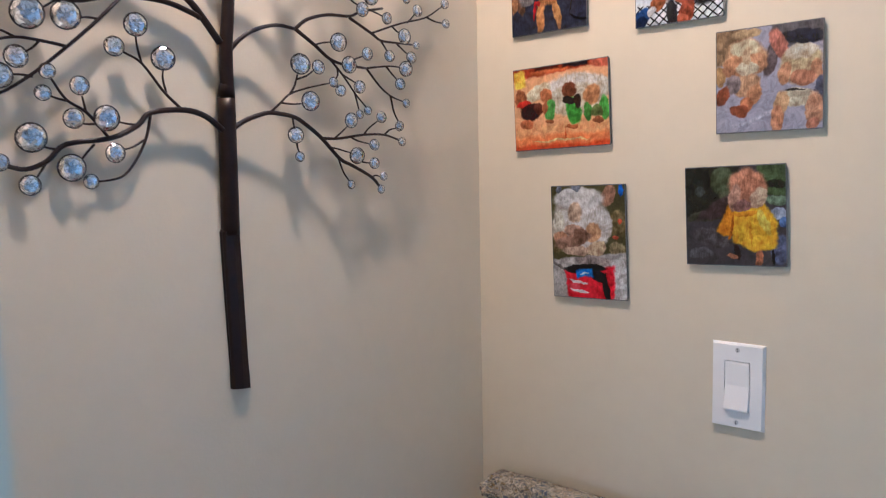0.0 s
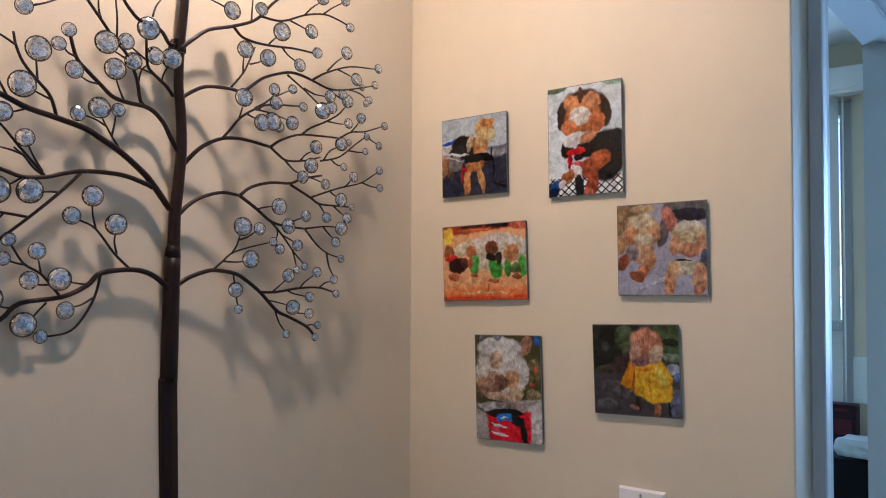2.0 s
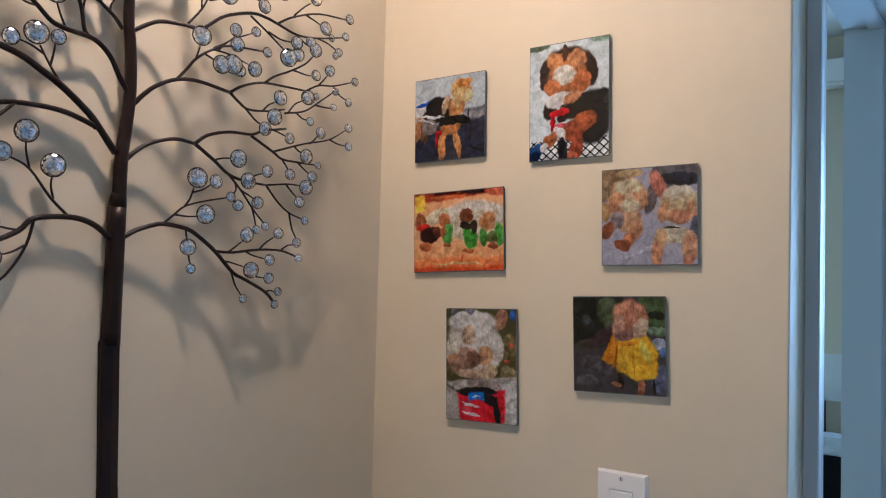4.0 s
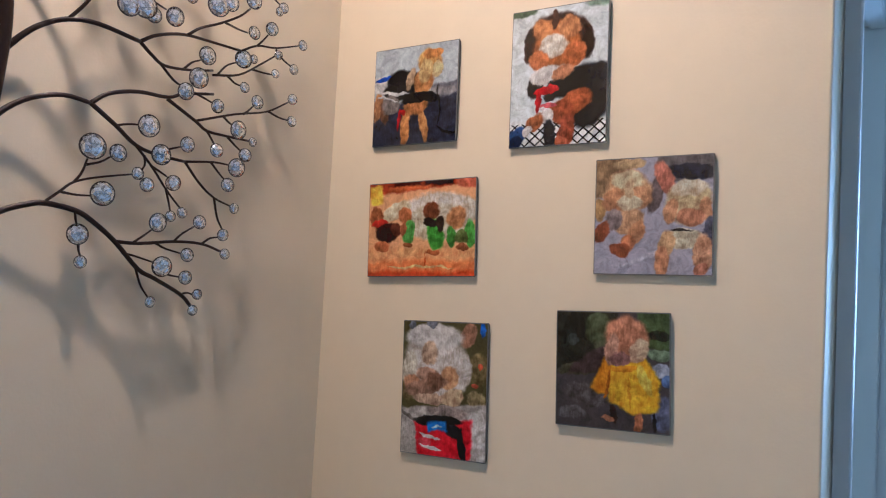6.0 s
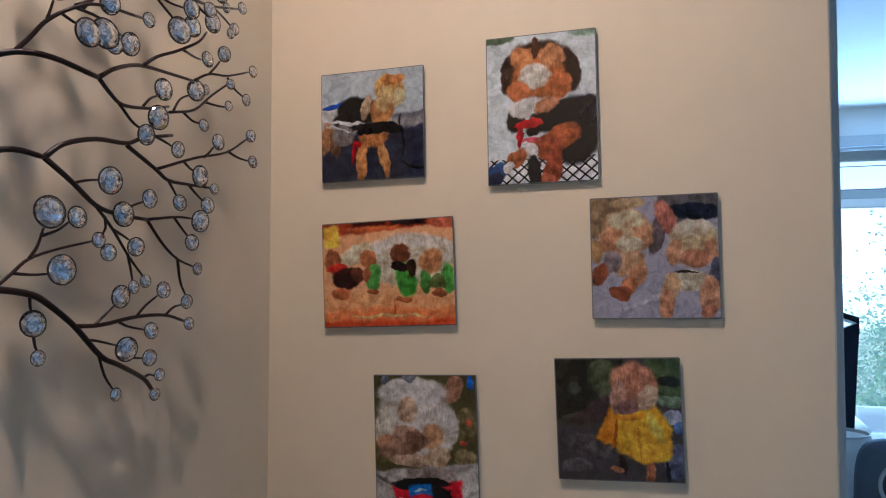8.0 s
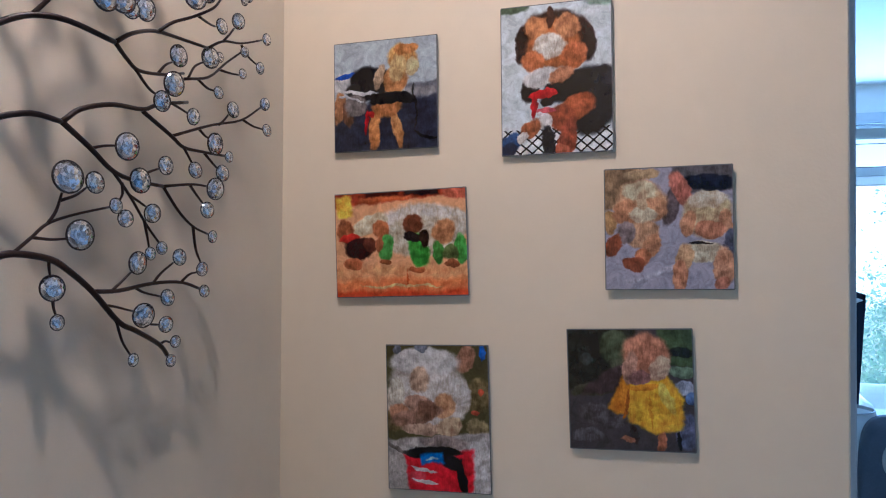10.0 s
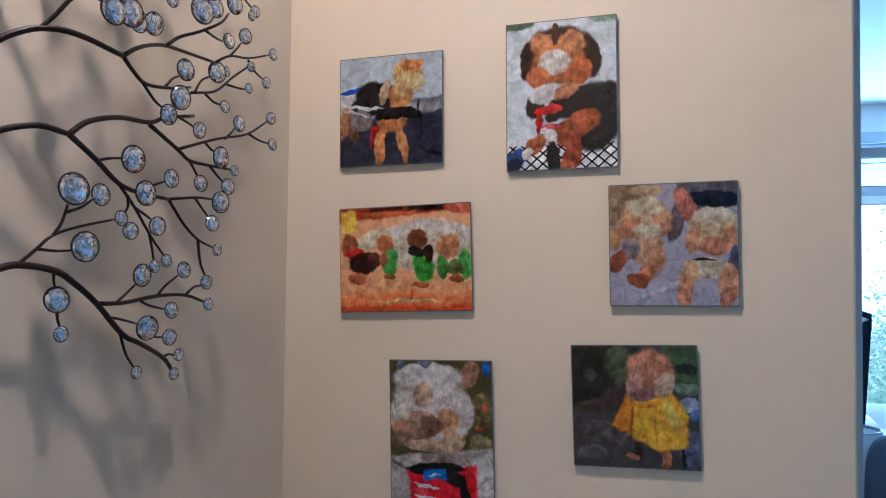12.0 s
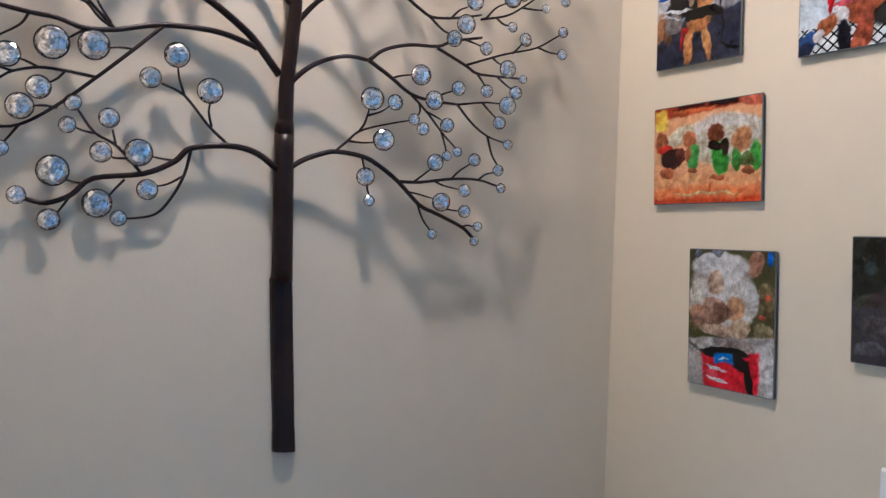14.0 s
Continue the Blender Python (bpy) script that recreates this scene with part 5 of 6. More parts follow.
p.shape(0.14, 0.88, 0.13, 0.06, (0.30, 0.29, 0.30), -10)
p.shape(0.90, 0.20, 0.10, 0.05, (0.12, 0.14, 0.11))
p.shape(0.92, 0.36, 0.12, 0.04, (0.38, 0.45, 0.36), 8)
p.shape(0.93, 0.48, 0.08, 0.06, (0.52, 0.55, 0.62), 14)
p.shape(0.97, 0.57, 0.05, 0.05, (0.28, 0.36, 0.52))
p.shape(0.94, 0.84, 0.09, 0.15, (0.31, 0.33, 0.42))
p.poly(((0.40, 0.30), (0.56, 0.26), (0.50, 0.44), (0.42, 0.50), (0.10, 0.56), (0.16, 0.46)), (0.215, 0.175, 0.18))
p.shape(0.52, 0.87, 0.028, 0.075, (0.15, 0.11, 0.11), -10)
p.shape(0.47, 0.915, 0.055, 0.024, (0.50, 0.34, 0.25), 6)
p.shape(0.74, 0.92, 0.033, 0.10, (0.56, 0.36, 0.25), 6)
p.shape(0.87, 0.90, 0.014, 0.09, (0.07, 0.07, 0.09))
p.poly(((0.46, 0.44), (0.80, 0.385), (0.91, 0.56), (0.895, 0.806), (0.692, 0.868), (0.472, 0.765)), (0.84, 0.60, 0.10))
p.poly(((0.445, 0.385), (0.52, 0.46), (0.466, 0.69), (0.386, 0.70), (0.317, 0.65)), (0.76, 0.47, 0.05))
p.shape(0.475, 0.62, 0.012, 0.13, (0.52, 0.30, 0.04), 14)
p.shape(0.79, 0.57, 0.045, 0.13, (0.92, 0.72, 0.24), -18)
p.shape(0.66, 0.68, 0.009, 0.15, (0.70, 0.46, 0.06), -3)
p.shape(0.56, 0.68, 0.030, 0.10, (0.80, 0.55, 0.09), 4)
p.shape(0.62, 0.485, 0.12, 0.030, (0.72, 0.44, 0.06), -6)
p.shape(0.63, 0.22, 0.185, 0.19, (0.62, 0.43, 0.33), -4)
p.shape(0.50, 0.32, 0.060, 0.15, (0.62, 0.48, 0.40), 8)
p.shape(0.58, 0.40, 0.10, 0.060, (0.44, 0.32, 0.30), -8)
p.shape(0.74, 0.33, 0.075, 0.10, (0.74, 0.58, 0.48), 16)
photo_print(0.4208, 1.4440, 0.1318, 0.1295, 2.0, p, "square acrylic print in dark grey and yellow")

# ---- light switch ----
switch = thing("light_switch", (0.428, -0.0005, 1.220), "white plastic rocker light switch on the wall", "switch")
bm = bmesh.new()
outer = [(-0.035, 0, -0.0572), (0.035, 0, -0.0572), (0.035, 0, 0.0572), (-0.035, 0, 0.0572)]
inner = [(-0.0325, -0.006, -0.0547), (0.0325, -0.006, -0.0547), (0.0325, -0.006, 0.0547), (-0.0325, -0.006, 0.0547)]
hole = [(-0.0168, -0.006, -0.0335), (0.0168, -0.006, -0.0335), (0.0168, -0.006, 0.0335), (-0.0168, -0.006, 0.0335)]
well = [(x, -0.001, z) for x, y, z in hole]
loops = [[bm.verts.new(q) for q in ring] for ring in (outer, inner, hole, well)]
for a, b in zip(loops, loops[1:]):
    for i in range(4):
        bm.faces.new((a[i], a[(i + 1) % 4], b[(i + 1) % 4], b[i]))
bm.faces.new(loops[-1])
bmesh.ops.recalc_face_normals(bm, faces=bm.faces[:])
part("cover_plate", bm, M["plastic"], switch)
bm = bmesh.new()
prof = [(-0.0325, -0.0105), (-0.030, -0.0112), (0.001, -0.0062), (0.030, -0.0066), (0.0325, -0.0058), (0.0325, -0.0015), (-0.0325, -0.0015)]
sides = [[bm.verts.new((x, y, z)) for z, y in prof] for x in (-0.0158, 0.0158)]
for i in range(len(prof)):
    j = (i + 1) % len(prof)
    bm.faces.new((sides[0][i], sides[0][j], sides[1][j], sides[1][i]))
bm.faces.new(sides[0])
bm.faces.new(sides[1][::-1])
bmesh.ops.recalc_face_normals(bm, faces=bm.faces[:])
part("rocker", bm, M["plastic"], switch, "white rocker tipped at the bottom")
for z in (-0.0484, 0.0484):
    sc = lathe([(0, 0.0), (0.0032, 0.0), (0.0030, 0.0010), (0.0, 0.0013)], 14)
    bmesh.ops.transform(sc, matrix=pose(0, -0.0058, z, 90), verts=sc.verts)
    s = part("screw", sc, M["screw"], switch)
    part("slot", box(-0.0004, 0.0004, -0.0075, -0.0068, z - 0.0026, z + 0.0026), M["black"], s)

# ---- tapestry chair in the niche corner ----
chair = thing("upholstered_chair", (0.25, -0.075, 0), "high backed chair covered in floral tapestry, in the corner", "chair")
chair.matrix_basis = Matrix.Identity(4)
cx0, cx1 = 0.055, 0.52
part("backrest", box(cx0 + 0.02, cx1 - 0.02, -0.080, -0.030, 0.40, 1.000, 0.010), M["floral_red"], chair, "red woven back panel")
part("top_border", box(cx0 - 0.004, cx1 + 0.004, -0.092, -0.022, 0.992, 1.034, 0.016, segments=4), M["floral"], chair, "padded scroll patterned border", True)
for x in (cx0 + 0.008, cx1 - 0.008):
    part("side_border", box(x - 0.016, x + 0.016, -0.090, -0.024, 0.50, 0.994, 0.014, segments=4), M["floral"], chair, "padded scroll patterned border", True)
part("seat", box(cx0, cx1, -0.52, -0.086, 0.40, 0.50, 0.03), M["floral_red"], chair)
for x in (cx0 + 0.03, cx1 - 0.03):
    for y in (-0.49, -0.07):
        part("leg", tube([Vector((x, y, 0.399)), Vector((x, y, 0))], [0.022, 0.014], 8), M["bark"], chair)

# ---- ceiling lamp over the niche ----
lamp = thing("ceiling_light", (LAMP[0], LAMP[1], H), "small bare bulb ceiling light over the niche", "lamp")
part("canopy", lathe([(0, 0), (0.055, 0), (0.055, -0.012), (0.02, -0.03), (0, -0.03)], 24), M["plastic"], lamp, smooth=True)
part("socket", lathe([(0, -0.0305), (0.017, -0.031), (0.017, -0.055), (0, -0.055)], 16), M["plastic"], lamp)


# ---- living room things ----
def table_lamp(x, y, table, base_h, z0, z1, r0, r1, mat, label):
    ob = thing("table_lamp", (x, y, table), label, "lamp", "table lamps")
    part("base", lathe([(0, 0), (0.06, 0), (0.06, 0.012), (0.018, 0.03), (0.04, 0.10), (0.045, 0.16), (0.015, base_h - 0.03), (0.012, base_h), (0, base_h)], 24), M["steel"], ob, smooth=True)
    shade = part("shade", lathe([(r0, z0 - table), (r1, z1 - table), (r1 - 0.002, z1 - table), (r0 - 0.002, z0 - table), (r0, z0 - table)], 40), mat, ob, "tapered cloth shade", True)
    part("trim_ring", lathe([(r1 + 0.0008, z1 - table - 0.008), (r1 + 0.0008, z1 - table + 0.001), (r1 - 0.0028, z1 - table + 0.001), (r1 - 0.0028, z1 - table - 0.008), (r1 + 0.0008, z1 - table - 0.008)], 40), M["trim"], shade)
    part("harp", tube(spline([Vector((0, 0, base_h)), Vector((0.03, 0, base_h + 0.05)), Vector((0, 0, z1 - table - 0.01))]), [0.003], 6), M["steel"], ob)
    return ob


def side_table(x0, x1, y0, y1, z, label):
    ob = thing("side_table", ((x0 + x1) / 2, (y0 + y1) / 2, 0), label, "table")
    ob.matrix_basis = Matrix.Identity(4)
    part("tabletop", box(x0, x1, y0, y1, z - 0.03, z, 0.005), M["trim"], ob)
    for x in (x0 + 0.03, x1 - 0.03):
        for y in (y0 + 0.03, y1 - 0.03):
            part("leg", box(x - 0.02, x + 0.02, y - 0.02, y + 0.02, 0, z - 0.031, 0.003), M["trim"], ob)
    return ob


side_table(0.663, 0.97, 1.45, 1.95, 0.70, "white side table under the lamps")
table_lamp(0.832, 1.59, 0.70, 0.34, 1.003, 1.187, 0.139, 0.092, M["shade_grey"], "table lamp with a wide grey cloth shade")
table_lamp(0.780, 1.83, 0.70, 0.47, 1.184, 1.305, 0.085, 0.051, M["shade"], "small table lamp with a white cloth shade")
cable = thing("power_cable", (0, 0, 0), "black cable looping down behind the lamps", "cable")
part("cable", tube(spline([Vector((0.780, 1.735, 1.150)), Vector((0.748, 1.722, 1.168)), Vector((0.722, 1.715, 1.125)), Vector((0.702, 1.712, 1.04)), Vector((0.694, 1.71, 0.95)), Vector((0.700, 1.70, 0.705))]), [0.0042], 6), M["black"], cable)
tangle = thing("wire_tangle", (0.706, 1.885, 0.70), "heap of dark looped wires in thin clear wrapping", "cables")
rnd = random.Random(17)
for k in range(11):
    lean_, a0, size_ = rnd.uniform(-0.35, 0.35), rnd.uniform(0, 6.28), rnd.uniform(0.55, 1.0)
    ring = [Vector((0.036 * size_ * math.cos(a0 + w) + rnd.uniform(-0.006, 0.006), 0.04 * lean_ * math.sin(w) + rnd.uniform(-0.02, 0.02), 0.017 + 0.165 * (1 + math.sin(w)) * size_)) for w in [0.7 * i for i in range(9)]]
    part("wire", tube(spline(ring, 5), [0.0032 if k % 3 else 0.0045], 5), M["black"] if k % 4 else M["plastic"], tangle)
wrap = lathe([(0.040, 0.002), (0.040, 0.12), (0.043, 0.22), (0.038, 0.30), (0.041, 0.345)], 18)
for vtx in wrap.verts:
    vtx.co += Vector((noise.noise(vtx.co * 40), noise.noise(vtx.co * 40 + Vector((5, 2, 1))), 0)) * 0.006
    vtx.co.z = max(vtx.co.z, 0.001)
wrapping = part("wrapping", wrap, M["glass"], tangle, "thin clear plastic wrapping")
wrapping.visible_shadow = False
parcel = thing("small_carton", (0.755, 1.735, 0.70), "small plain white carton behind the lamps", "box", turn=12)
part("carton", box(-0.048, 0.048, -0.02, 0.02, 0.001, 0.285, 0.002), M["paper"], parcel)
part("tape_strip", box(0.012, 0.026, -0.0215, -0.0203, 0.002, 0.284), M["black"], parcel, "dark strip")


def prism(corners, z0, z1, lean=0.0):
    bm = bmesh.new()
    lo = [bm.verts.new((c.x - lean * (c.z + z1 - z0), c.y, z0)) for c in corners]
    hi = [bm.verts.new((c.x, c.y, c.z + z1)) for c in corners]
    n = len(corners)
    for i in range(n):
        bm.faces.new((lo[i], lo[(i + 1) % n], hi[(i + 1) % n], hi[i]))
    bm.faces.new(lo)
    bm.faces.new(hi)
    bmesh.ops.recalc_face_normals(bm, faces=bm.faces[:])
    bmesh.ops.bevel(bm, geom=bm.edges[:], offset=0.004, segments=2, affect="EDGES")
    return bm


cab = thing("tall_cabinet", (0, 0, 0), "slanting dark navy box cabinet with a white top and dark rims", "cabinet")
TOP = 1.439
N_, R_, B_ = Vector((0.890, 2.0, 0)), Vector((0.984, 2.09, 0.030)), Vector((0.900, 2.29, 0.062))
L_ = Vector((0.826, 2.19, 0.036))
LEANS = 0.065
part("body", prism((N_, R_, B_, L_), 0, TOP - 0.012, LEANS), M["navy"], cab)
C_ = (N_ + B_) / 2
part("top", prism([C_.lerp(q, 0.93) for q in (N_, R_, B_, L_)], TOP - 0.0115, TOP - 0.002), M["gloss_white"], cab, "glossy white top")
for a, b, q in ((R_, B_, 0.014), (N_, R_, -0.003), (B_, L_, 0.010)):
    inn = [C_.lerp(p_, 0.94) for p_ in (b, a)]
    part("rim", prism((a, b, inn[0], inn[1]), TOP - 0.0112, TOP + q), M["navy"], cab)
d = (L_ - N_)
d.z = 0
d.normalize()
nrm = Vector((-d.y, d.x, 0))
rise = (L_ - N_).z / (L_ - N_).to_2d().length
for s0, s1, z0, z1, mat, nm in ((0.004, 0.17, 0.30, 1.42, "grey", "front_frame"), (0.035, 0.15, 1.315, 1.385, "black", "front_window"), (0.03, 0.06, 0.45, 1.20, "plastic", "front_strip"), (0.075, 0.15, 0.45, 1.29, "grey", "front_panel")):
    off = 0.006 if nm == "front_frame" else 0.009
    back = LEANS * (TOP - z1)
    a, b = N_ + d * s0 + nrm * 0.0005, N_ + d * s1 + nrm * 0.0005
    a.x, b.x = a.x - back, b.x - back
    a.z, b.z = rise * s0, rise * s1
    part(nm, prism((a, b, b + nrm * off, a + nrm * off), z0, z1, LEANS), M[mat], cab)

seat = thing("swivel_chair", (1.027, 1.36, 0), "dark blue office chair with an oval opening in the back", "chair")
bm = bmesh.new()
outline = []
for i in range(40):
    w = 2 * math.pi * i / 40
    c, s = math.cos(w), math.sin(w)
    outline.append((0.178 * math.copysign(abs(c) ** 0.26, c), 0.335 * math.copysign(abs(s) ** 0.30, s)))
for y, k in ((-0.03, 0.93), (-0.012, 1.0), (0.03, 1.0), (0.045, 0.93)):
    ring = [bm.verts.new((a * k, y, 0.875 + b * k)) for a, b in outline]
    if y > -0.03:
        for i in range(40):
            bm.faces.new((last[i], last[(i + 1) % 40], ring[(i + 1) % 40], ring[i]))
    else:
        bm.faces.new(ring)
    last = ring
bm.faces.new(last)
bmesh.ops.recalc_face_normals(bm, faces=bm.faces[:])
part("backrest", bm, M["cloth_blue"], seat, smooth=True)
ring = lathe([(0.052, -0.006), (0.06, -0.010), (0.066, 0.0), (0.06, 0.006), (0.052, 0.006), (0.052, -0.006)], 28)
bmesh.ops.transform(ring, matrix=pose(-0.090, -0.036, 1.108, 90) @ Matrix.Diagonal((0.66, 0.80, 1, 1)), verts=ring.verts)
part("grommet", ring, M["grey"], seat, "oval plastic rim", True)
# the back isn't pierced: a black disc paints the shade within the rim
hub = lathe([(0, -0.002), (0.0515, -0.002), (0.0515, 0.003), (0, 0.003)], 28)
bmesh.ops.transform(hub, matrix=pose(-0.090, -0.036, 1.108, 90) @ Matrix.Diagonal((0.66, 0.80, 1, 1)), verts=hub.verts)
part("opening", hub, M["black"], seat)
part("seat", box(-0.22, 0.22, -0.44, 0.03, 0.44, 0.53, 0.03), M["cloth_blue"], seat)
part("stem", tube([Vector((0, -0.2, 0.44)), Vector((0, -0.2, 0.08))], [0.03], 12), M["black"], seat)
for k in range(5):
    w = 2 * math.pi * k / 5
    part("foot", tube([Vector((0, -0.2, 0.09)), Vector((0.27 * math.cos(w), -0.2 + 0.27 * math.sin(w), 0.03))], [0.025, 0.018], 8), M["black"], seat)

sofa = thing("armchair", (1.50, 2.92, 0), "pale upholstered armchair by the window", "armchair")
bm = box(-0.47, 0.40, 0.10, 0.36, 0.25, 1.055, 0.10, segments=6)
part("backrest", bm, M["cloth_pale"], sofa, smooth=True)
part("seat", box(-0.35, 0.35, -0.36, 0.12, 0.12, 0.46, 0.06), M["cloth_pale"], sofa, smooth=True)
for x in (-0.50, 0.30):
    part("arm", box(x, x + 0.20, -0.30, 0.34, 0.05, 1.025, 0.09, segments=5), M["cloth_pale"], sofa, smooth=True)
for x in (-0.3, 0.3):
    for y in (-0.3, 0.28):
        part("leg", tube([Vector((x, y, 0.13)), Vector((x, y, 0))], [0.02, 0.015], 8), M["bark"], sofa)

# ---- study things ----
desk = thing("desk", (0, 0, 0), "black desk under the study window", "desk")
part("desktop", box(-0.4, 0.52, 1.80, 2.09, 0.968, 0.998, 0.003), M["desk"], desk)
part("panel", box(-0.39, 0.51, 1.81, 1.83, 0, 0.967), M["desk"], desk)
part("panel", box(0.49, 0.51, 1.831, 2.08, 0, 0.967), M["desk"], desk)
carton = thing("cardboard_box", (0.270, 2.035, 0.999), "dark red printed box on the desk", "box")
part("carton", box(-0.046, 0.050, -0.035, 0.035, 0, 0.146, 0.002), M["red_box"], carton)
part("print_bar", box(-0.02, 0.03, -0.0358, -0.0352, 0.122, 0.132), M["red_ink"], carton, "pale red lettering bar")
part("print_bar", box(-0.03, 0.035, -0.0358, -0.0352, 0.045, 0.095), M["red_ink"], carton, "faded red printed panel")
tray = thing("paper_packet", (0.360, 1.87, 0.999), "crumpled white packet lying on the desk", "packet", turn=-8)
bm = box(-0.075, 0.10, -0.055, 0.055, 0.004, 0.060)
bmesh.ops.subdivide_edges(bm, edges=bm.edges[:], cuts=7, use_grid_fill=True)
for vtx in bm.verts:
    q = vtx.co.copy()
    round_ = 1 - 0.10 * (abs(q.x - 0.0125) / 0.0875) ** 6 - 0.12 * ((q.z - 0.03) / 0.03) ** 4
    vtx.co = Vector((0.0125 + (q.x - 0.0125) * round_, q.y * round_, q.z))
    vtx.co += Vector((noise.noise(q * 45), noise.noise(q * 52 + Vector((3, 1, 2))), 0.5 * noise.noise(q * 60))) * 0.006
    vtx.co.z = max(vtx.co.z, 0.0)
part("wrapper", bm, M["grey"], tray)
note = thing("wall_notice", (0.352, R2 - 0.004, 1.205), "white sheet with a rounded top pinned to the study wall", "paper")
part("sheet", box(-0.066, 0.09, -0.002, 0.002, -0.07, 0.095, 0.0015), M["paper"], note)

# ---- outdoors ----
bm = bmesh.new()
bmesh.ops.create_grid(bm, x_segments=60, y_segments=60, size=600)
for vtx in bm.verts:
    vtx.co.z = -2.6 + 0.25 * noise.noise(vtx.co * 0.05)
structure("ground", bm, M["ground"], "grassy ground outside the windows")


def garden_tree(x, y, height, seed, label):
    rnd = random.Random(seed)
    ob = thing("tree", (x, y, -2.7), label, "tree", "trees outside")
    trunk = [Vector((0.12 * math.sin(k * 0.9 + seed), 0.1 * math.cos(k), height * 0.6 * k / 6)) for k in range(7)]
    part("trunk", tube(spline(trunk, 4), [0.15, 0.05], 10), M["bark"], ob, smooth=True)
    limbs, leaves = bmesh.new(), []
    for i in range(34):
        t = rnd.uniform(0.35, 1.0)
        base = trunk[0].lerp(trunk[-1], t)
        w, reach = rnd.uniform(0, 6.28), rnd.uniform(0.8, 2.3)
        tip = base + Vector((math.cos(w) * reach, math.sin(w) * reach, rnd.uniform(0.3, 1.6)))
        mid = base.lerp(tip, 0.5) + Vector((rnd.uniform(-.2, .2), rnd.uniform(-.2, .2), 0.25))
        curve = spline([base, mid, tip], 5)
        tube(curve, [0.014, 0.004], 6, bm=limbs)
        for j in range(4):
            s = curve[rnd.randrange(4, len(curve))]
            e = s + Vector((rnd.uniform(-.7, .7), rnd.uniform(-.7, .7), rnd.uniform(-.1, .6)))
            tube([s, s.lerp(e, 0.5) + Vector((0, 0, 0.05)), e], [0.006, 0.002], 5, bm=limbs)
            leaves += [s.lerp(e, rnd.uniform(0.2, 1.1)) + Vector((rnd.gauss(0, .16), rnd.gauss(0, .16), rnd.gauss(0, .12))) for _ in range(5)]
    part("limbs", limbs, M["twig"], ob)
    verts, faces = [], []
    for c in leaves:
        s = rnd.uniform(0.03, 0.06)
        a = Vector((rnd.gauss(0, 1), rnd.gauss(0, 1), rnd.gauss(0, .6))).normalized()
        b = a.cross(Vector((rnd.gauss(0, 1), rnd.gauss(0, 1), rnd.gauss(0, 1)))).normalized()
        n = len(verts)
        verts += [c - a * s, c + b * s * 0.45, c + a * s, c - b * s * 0.45]
        faces.append((n, n + 1, n + 2, n + 3))
    me = bpy.data.meshes.new("crown")
    me.from_pydata([tuple(q) for q in verts], [], faces)
    me.materials.append(M["leaf"])
    crown = new("crown", me)
    crown.parent = ob
    crown["kind"] = "stuff"


garden_tree(4.3, 14.5, 7.0, 3, "leafy garden tree outside the wide window")
garden_tree(5.4, 19.0, 7.6, 8, "tall garden tree with thin twigs")
garden_tree(2.2, 24.0, 8.2, 33, "leafy garden tree at the back")
garden_tree(-1.2, 9.5, 5.6, 21, "garden tree behind the study window")


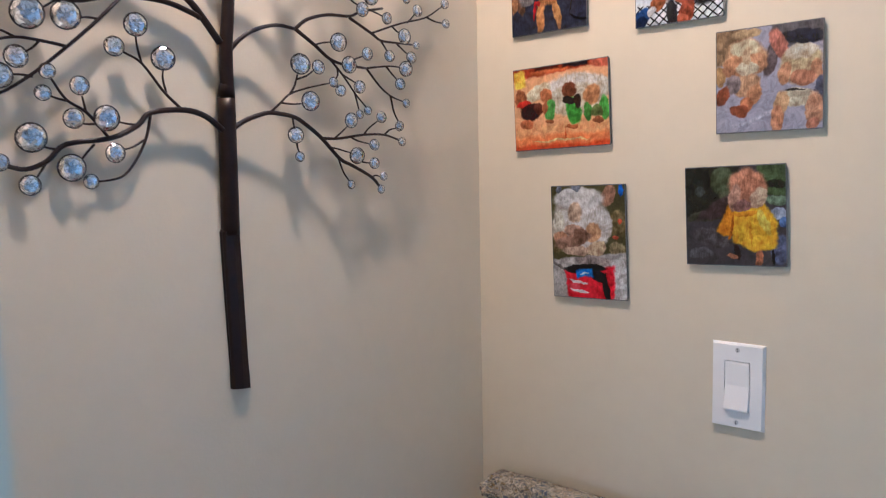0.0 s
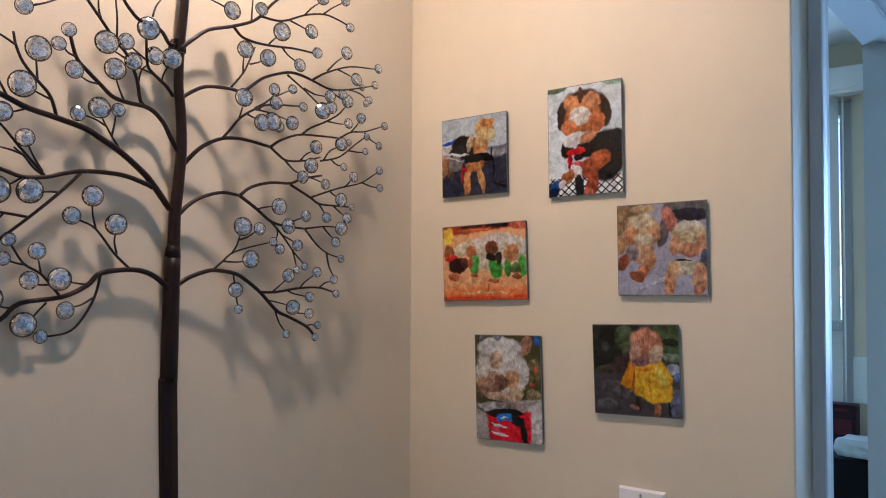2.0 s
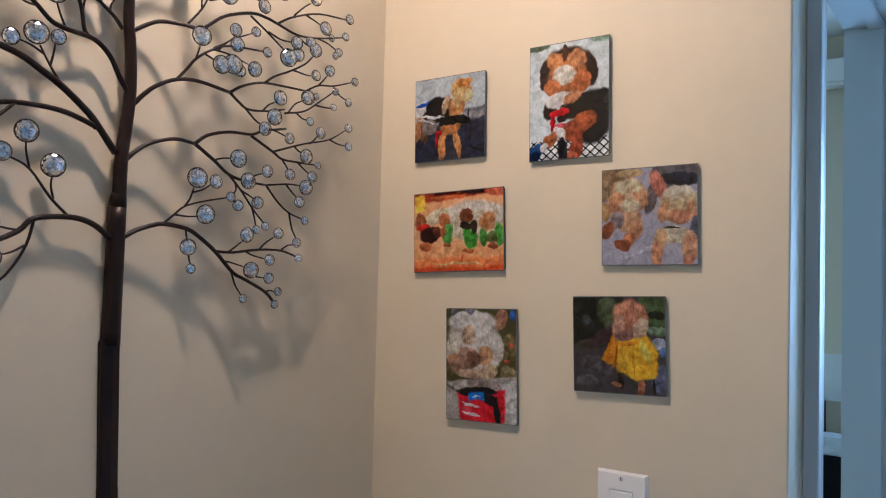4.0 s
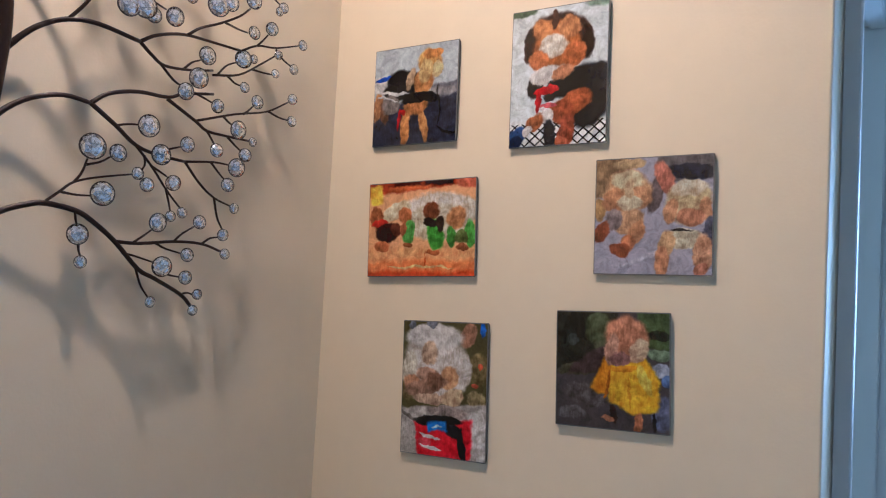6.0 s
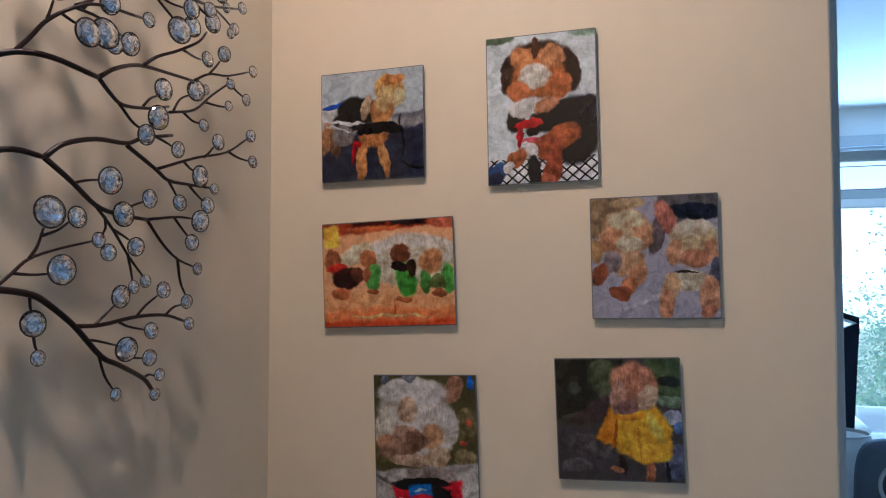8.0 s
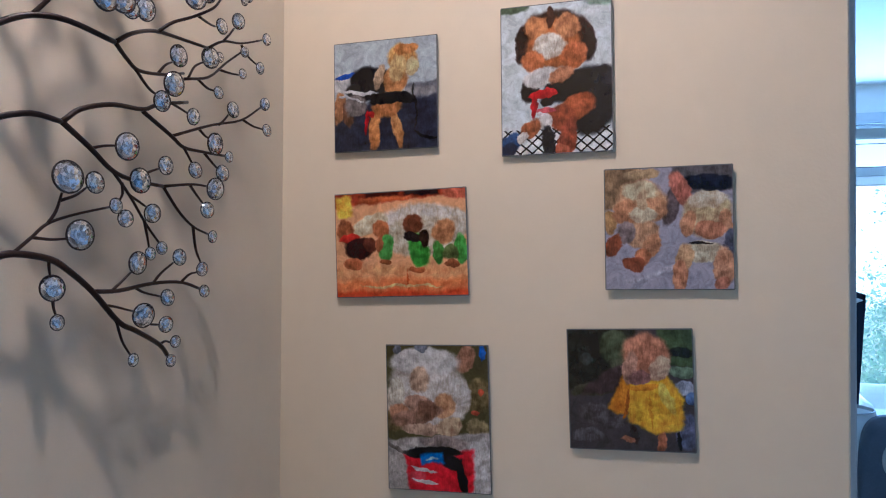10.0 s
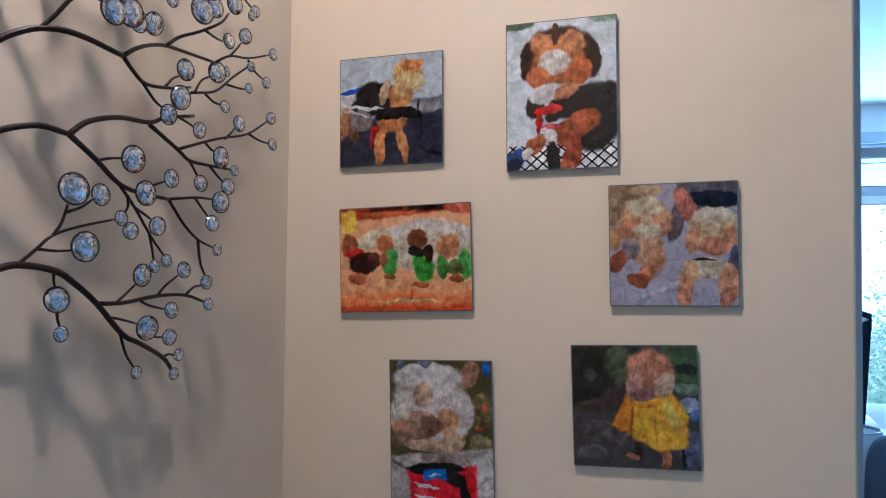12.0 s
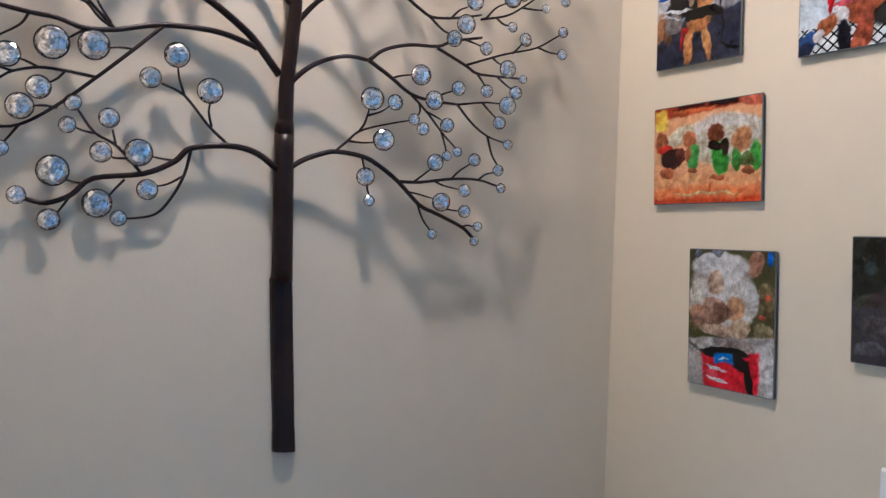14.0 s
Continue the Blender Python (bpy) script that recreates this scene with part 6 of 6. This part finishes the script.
def shrub(x, y, height, reach, seed, label):
    """Arching twigs from the ground, each with small leaves."""
    rnd = random.Random(seed)
    ob = thing("shrub", (x, y, -2.7), label, "shrub", "shrubs outside")
    twigs, spots = bmesh.new(), []
    for i in range(46):
        w, out, up = rnd.uniform(0, 6.28), rnd.uniform(0.15, 1.0) * reach, rnd.uniform(0.45, 1.0) * height
        tip = Vector((math.cos(w) * out, math.sin(w) * out, up))
        mid = Vector((tip.x * 0.35, tip.y * 0.35, up * 0.65))
        curve = spline([Vector((0.05 * math.cos(w), 0.05 * math.sin(w), 0)), mid, tip], 6)
        tube(curve, [0.014, 0.003], 5, bm=twigs)
        for _ in range(110):
            s = curve[rnd.randrange(4, len(curve))]
            spots.append(s + Vector((rnd.gauss(0, .17), rnd.gauss(0, .17), rnd.gauss(0, .14))))
    part("twigs", twigs, M["twig"], ob)
    verts, faces = [], []
    for q in spots:
        s = rnd.uniform(0.035, 0.075)
        a = Vector((rnd.gauss(0, 1), rnd.gauss(0, 1), rnd.gauss(0, .6))).normalized()
        b = a.cross(Vector((rnd.gauss(0, 1), rnd.gauss(0, 1), rnd.gauss(0, 1)))).normalized()
        n = len(verts)
        verts += [q - a * s, q + b * s * 0.45, q + a * s, q - b * s * 0.45]
        faces.append((n, n + 1, n + 2, n + 3))
    me = bpy.data.meshes.new("leaves")
    me.from_pydata([tuple(q) for q in verts], [], faces)
    me.materials.append(M["leaf"])
    crown = new("leaves", me)
    crown.parent = ob
    crown["kind"] = "stuff"


shrub(2.3, 10.5, 3.5, 0.9, 51, "leafy green shrub outside the wide window")
shrub(3.2, 13.0, 3.9, 1.2, 52, "broad leafy shrub in the garden")
shrub(2.2, 15.0, 3.6, 1.2, 53, "loose green shrub farther off")
shrub(3.9, 16.5, 4.1, 1.4, 54, "tall green shrub at the back")

# far woods: a flat sheet whose emission stands in for bright daylight and haze
woods_glow = bpy.data.materials.new("glowing_woods")
woods_glow.use_nodes = True
hn, hl = woods_glow.node_tree.nodes, woods_glow.node_tree.links
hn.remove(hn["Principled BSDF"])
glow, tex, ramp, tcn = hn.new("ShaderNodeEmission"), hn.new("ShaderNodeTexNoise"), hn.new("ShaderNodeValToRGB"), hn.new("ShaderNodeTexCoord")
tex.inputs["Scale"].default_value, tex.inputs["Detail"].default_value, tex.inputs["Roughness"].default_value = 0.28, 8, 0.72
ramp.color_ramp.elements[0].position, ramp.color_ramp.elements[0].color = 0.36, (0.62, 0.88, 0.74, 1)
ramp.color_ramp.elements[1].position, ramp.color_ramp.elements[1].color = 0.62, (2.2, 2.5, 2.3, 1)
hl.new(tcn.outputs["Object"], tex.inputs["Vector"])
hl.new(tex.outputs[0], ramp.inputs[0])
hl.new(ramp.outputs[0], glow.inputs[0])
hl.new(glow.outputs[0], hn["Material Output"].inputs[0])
rnd = random.Random(4)
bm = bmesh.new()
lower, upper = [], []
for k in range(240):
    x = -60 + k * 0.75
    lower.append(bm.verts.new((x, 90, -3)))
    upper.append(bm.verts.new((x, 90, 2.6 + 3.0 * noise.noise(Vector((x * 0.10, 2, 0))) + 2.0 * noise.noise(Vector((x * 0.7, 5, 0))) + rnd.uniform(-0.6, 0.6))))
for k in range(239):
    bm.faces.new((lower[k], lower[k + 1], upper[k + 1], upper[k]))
structure("backdrop", bm, woods_glow, "backdrop of pale green woods, glowing in place of outdoor brightness")
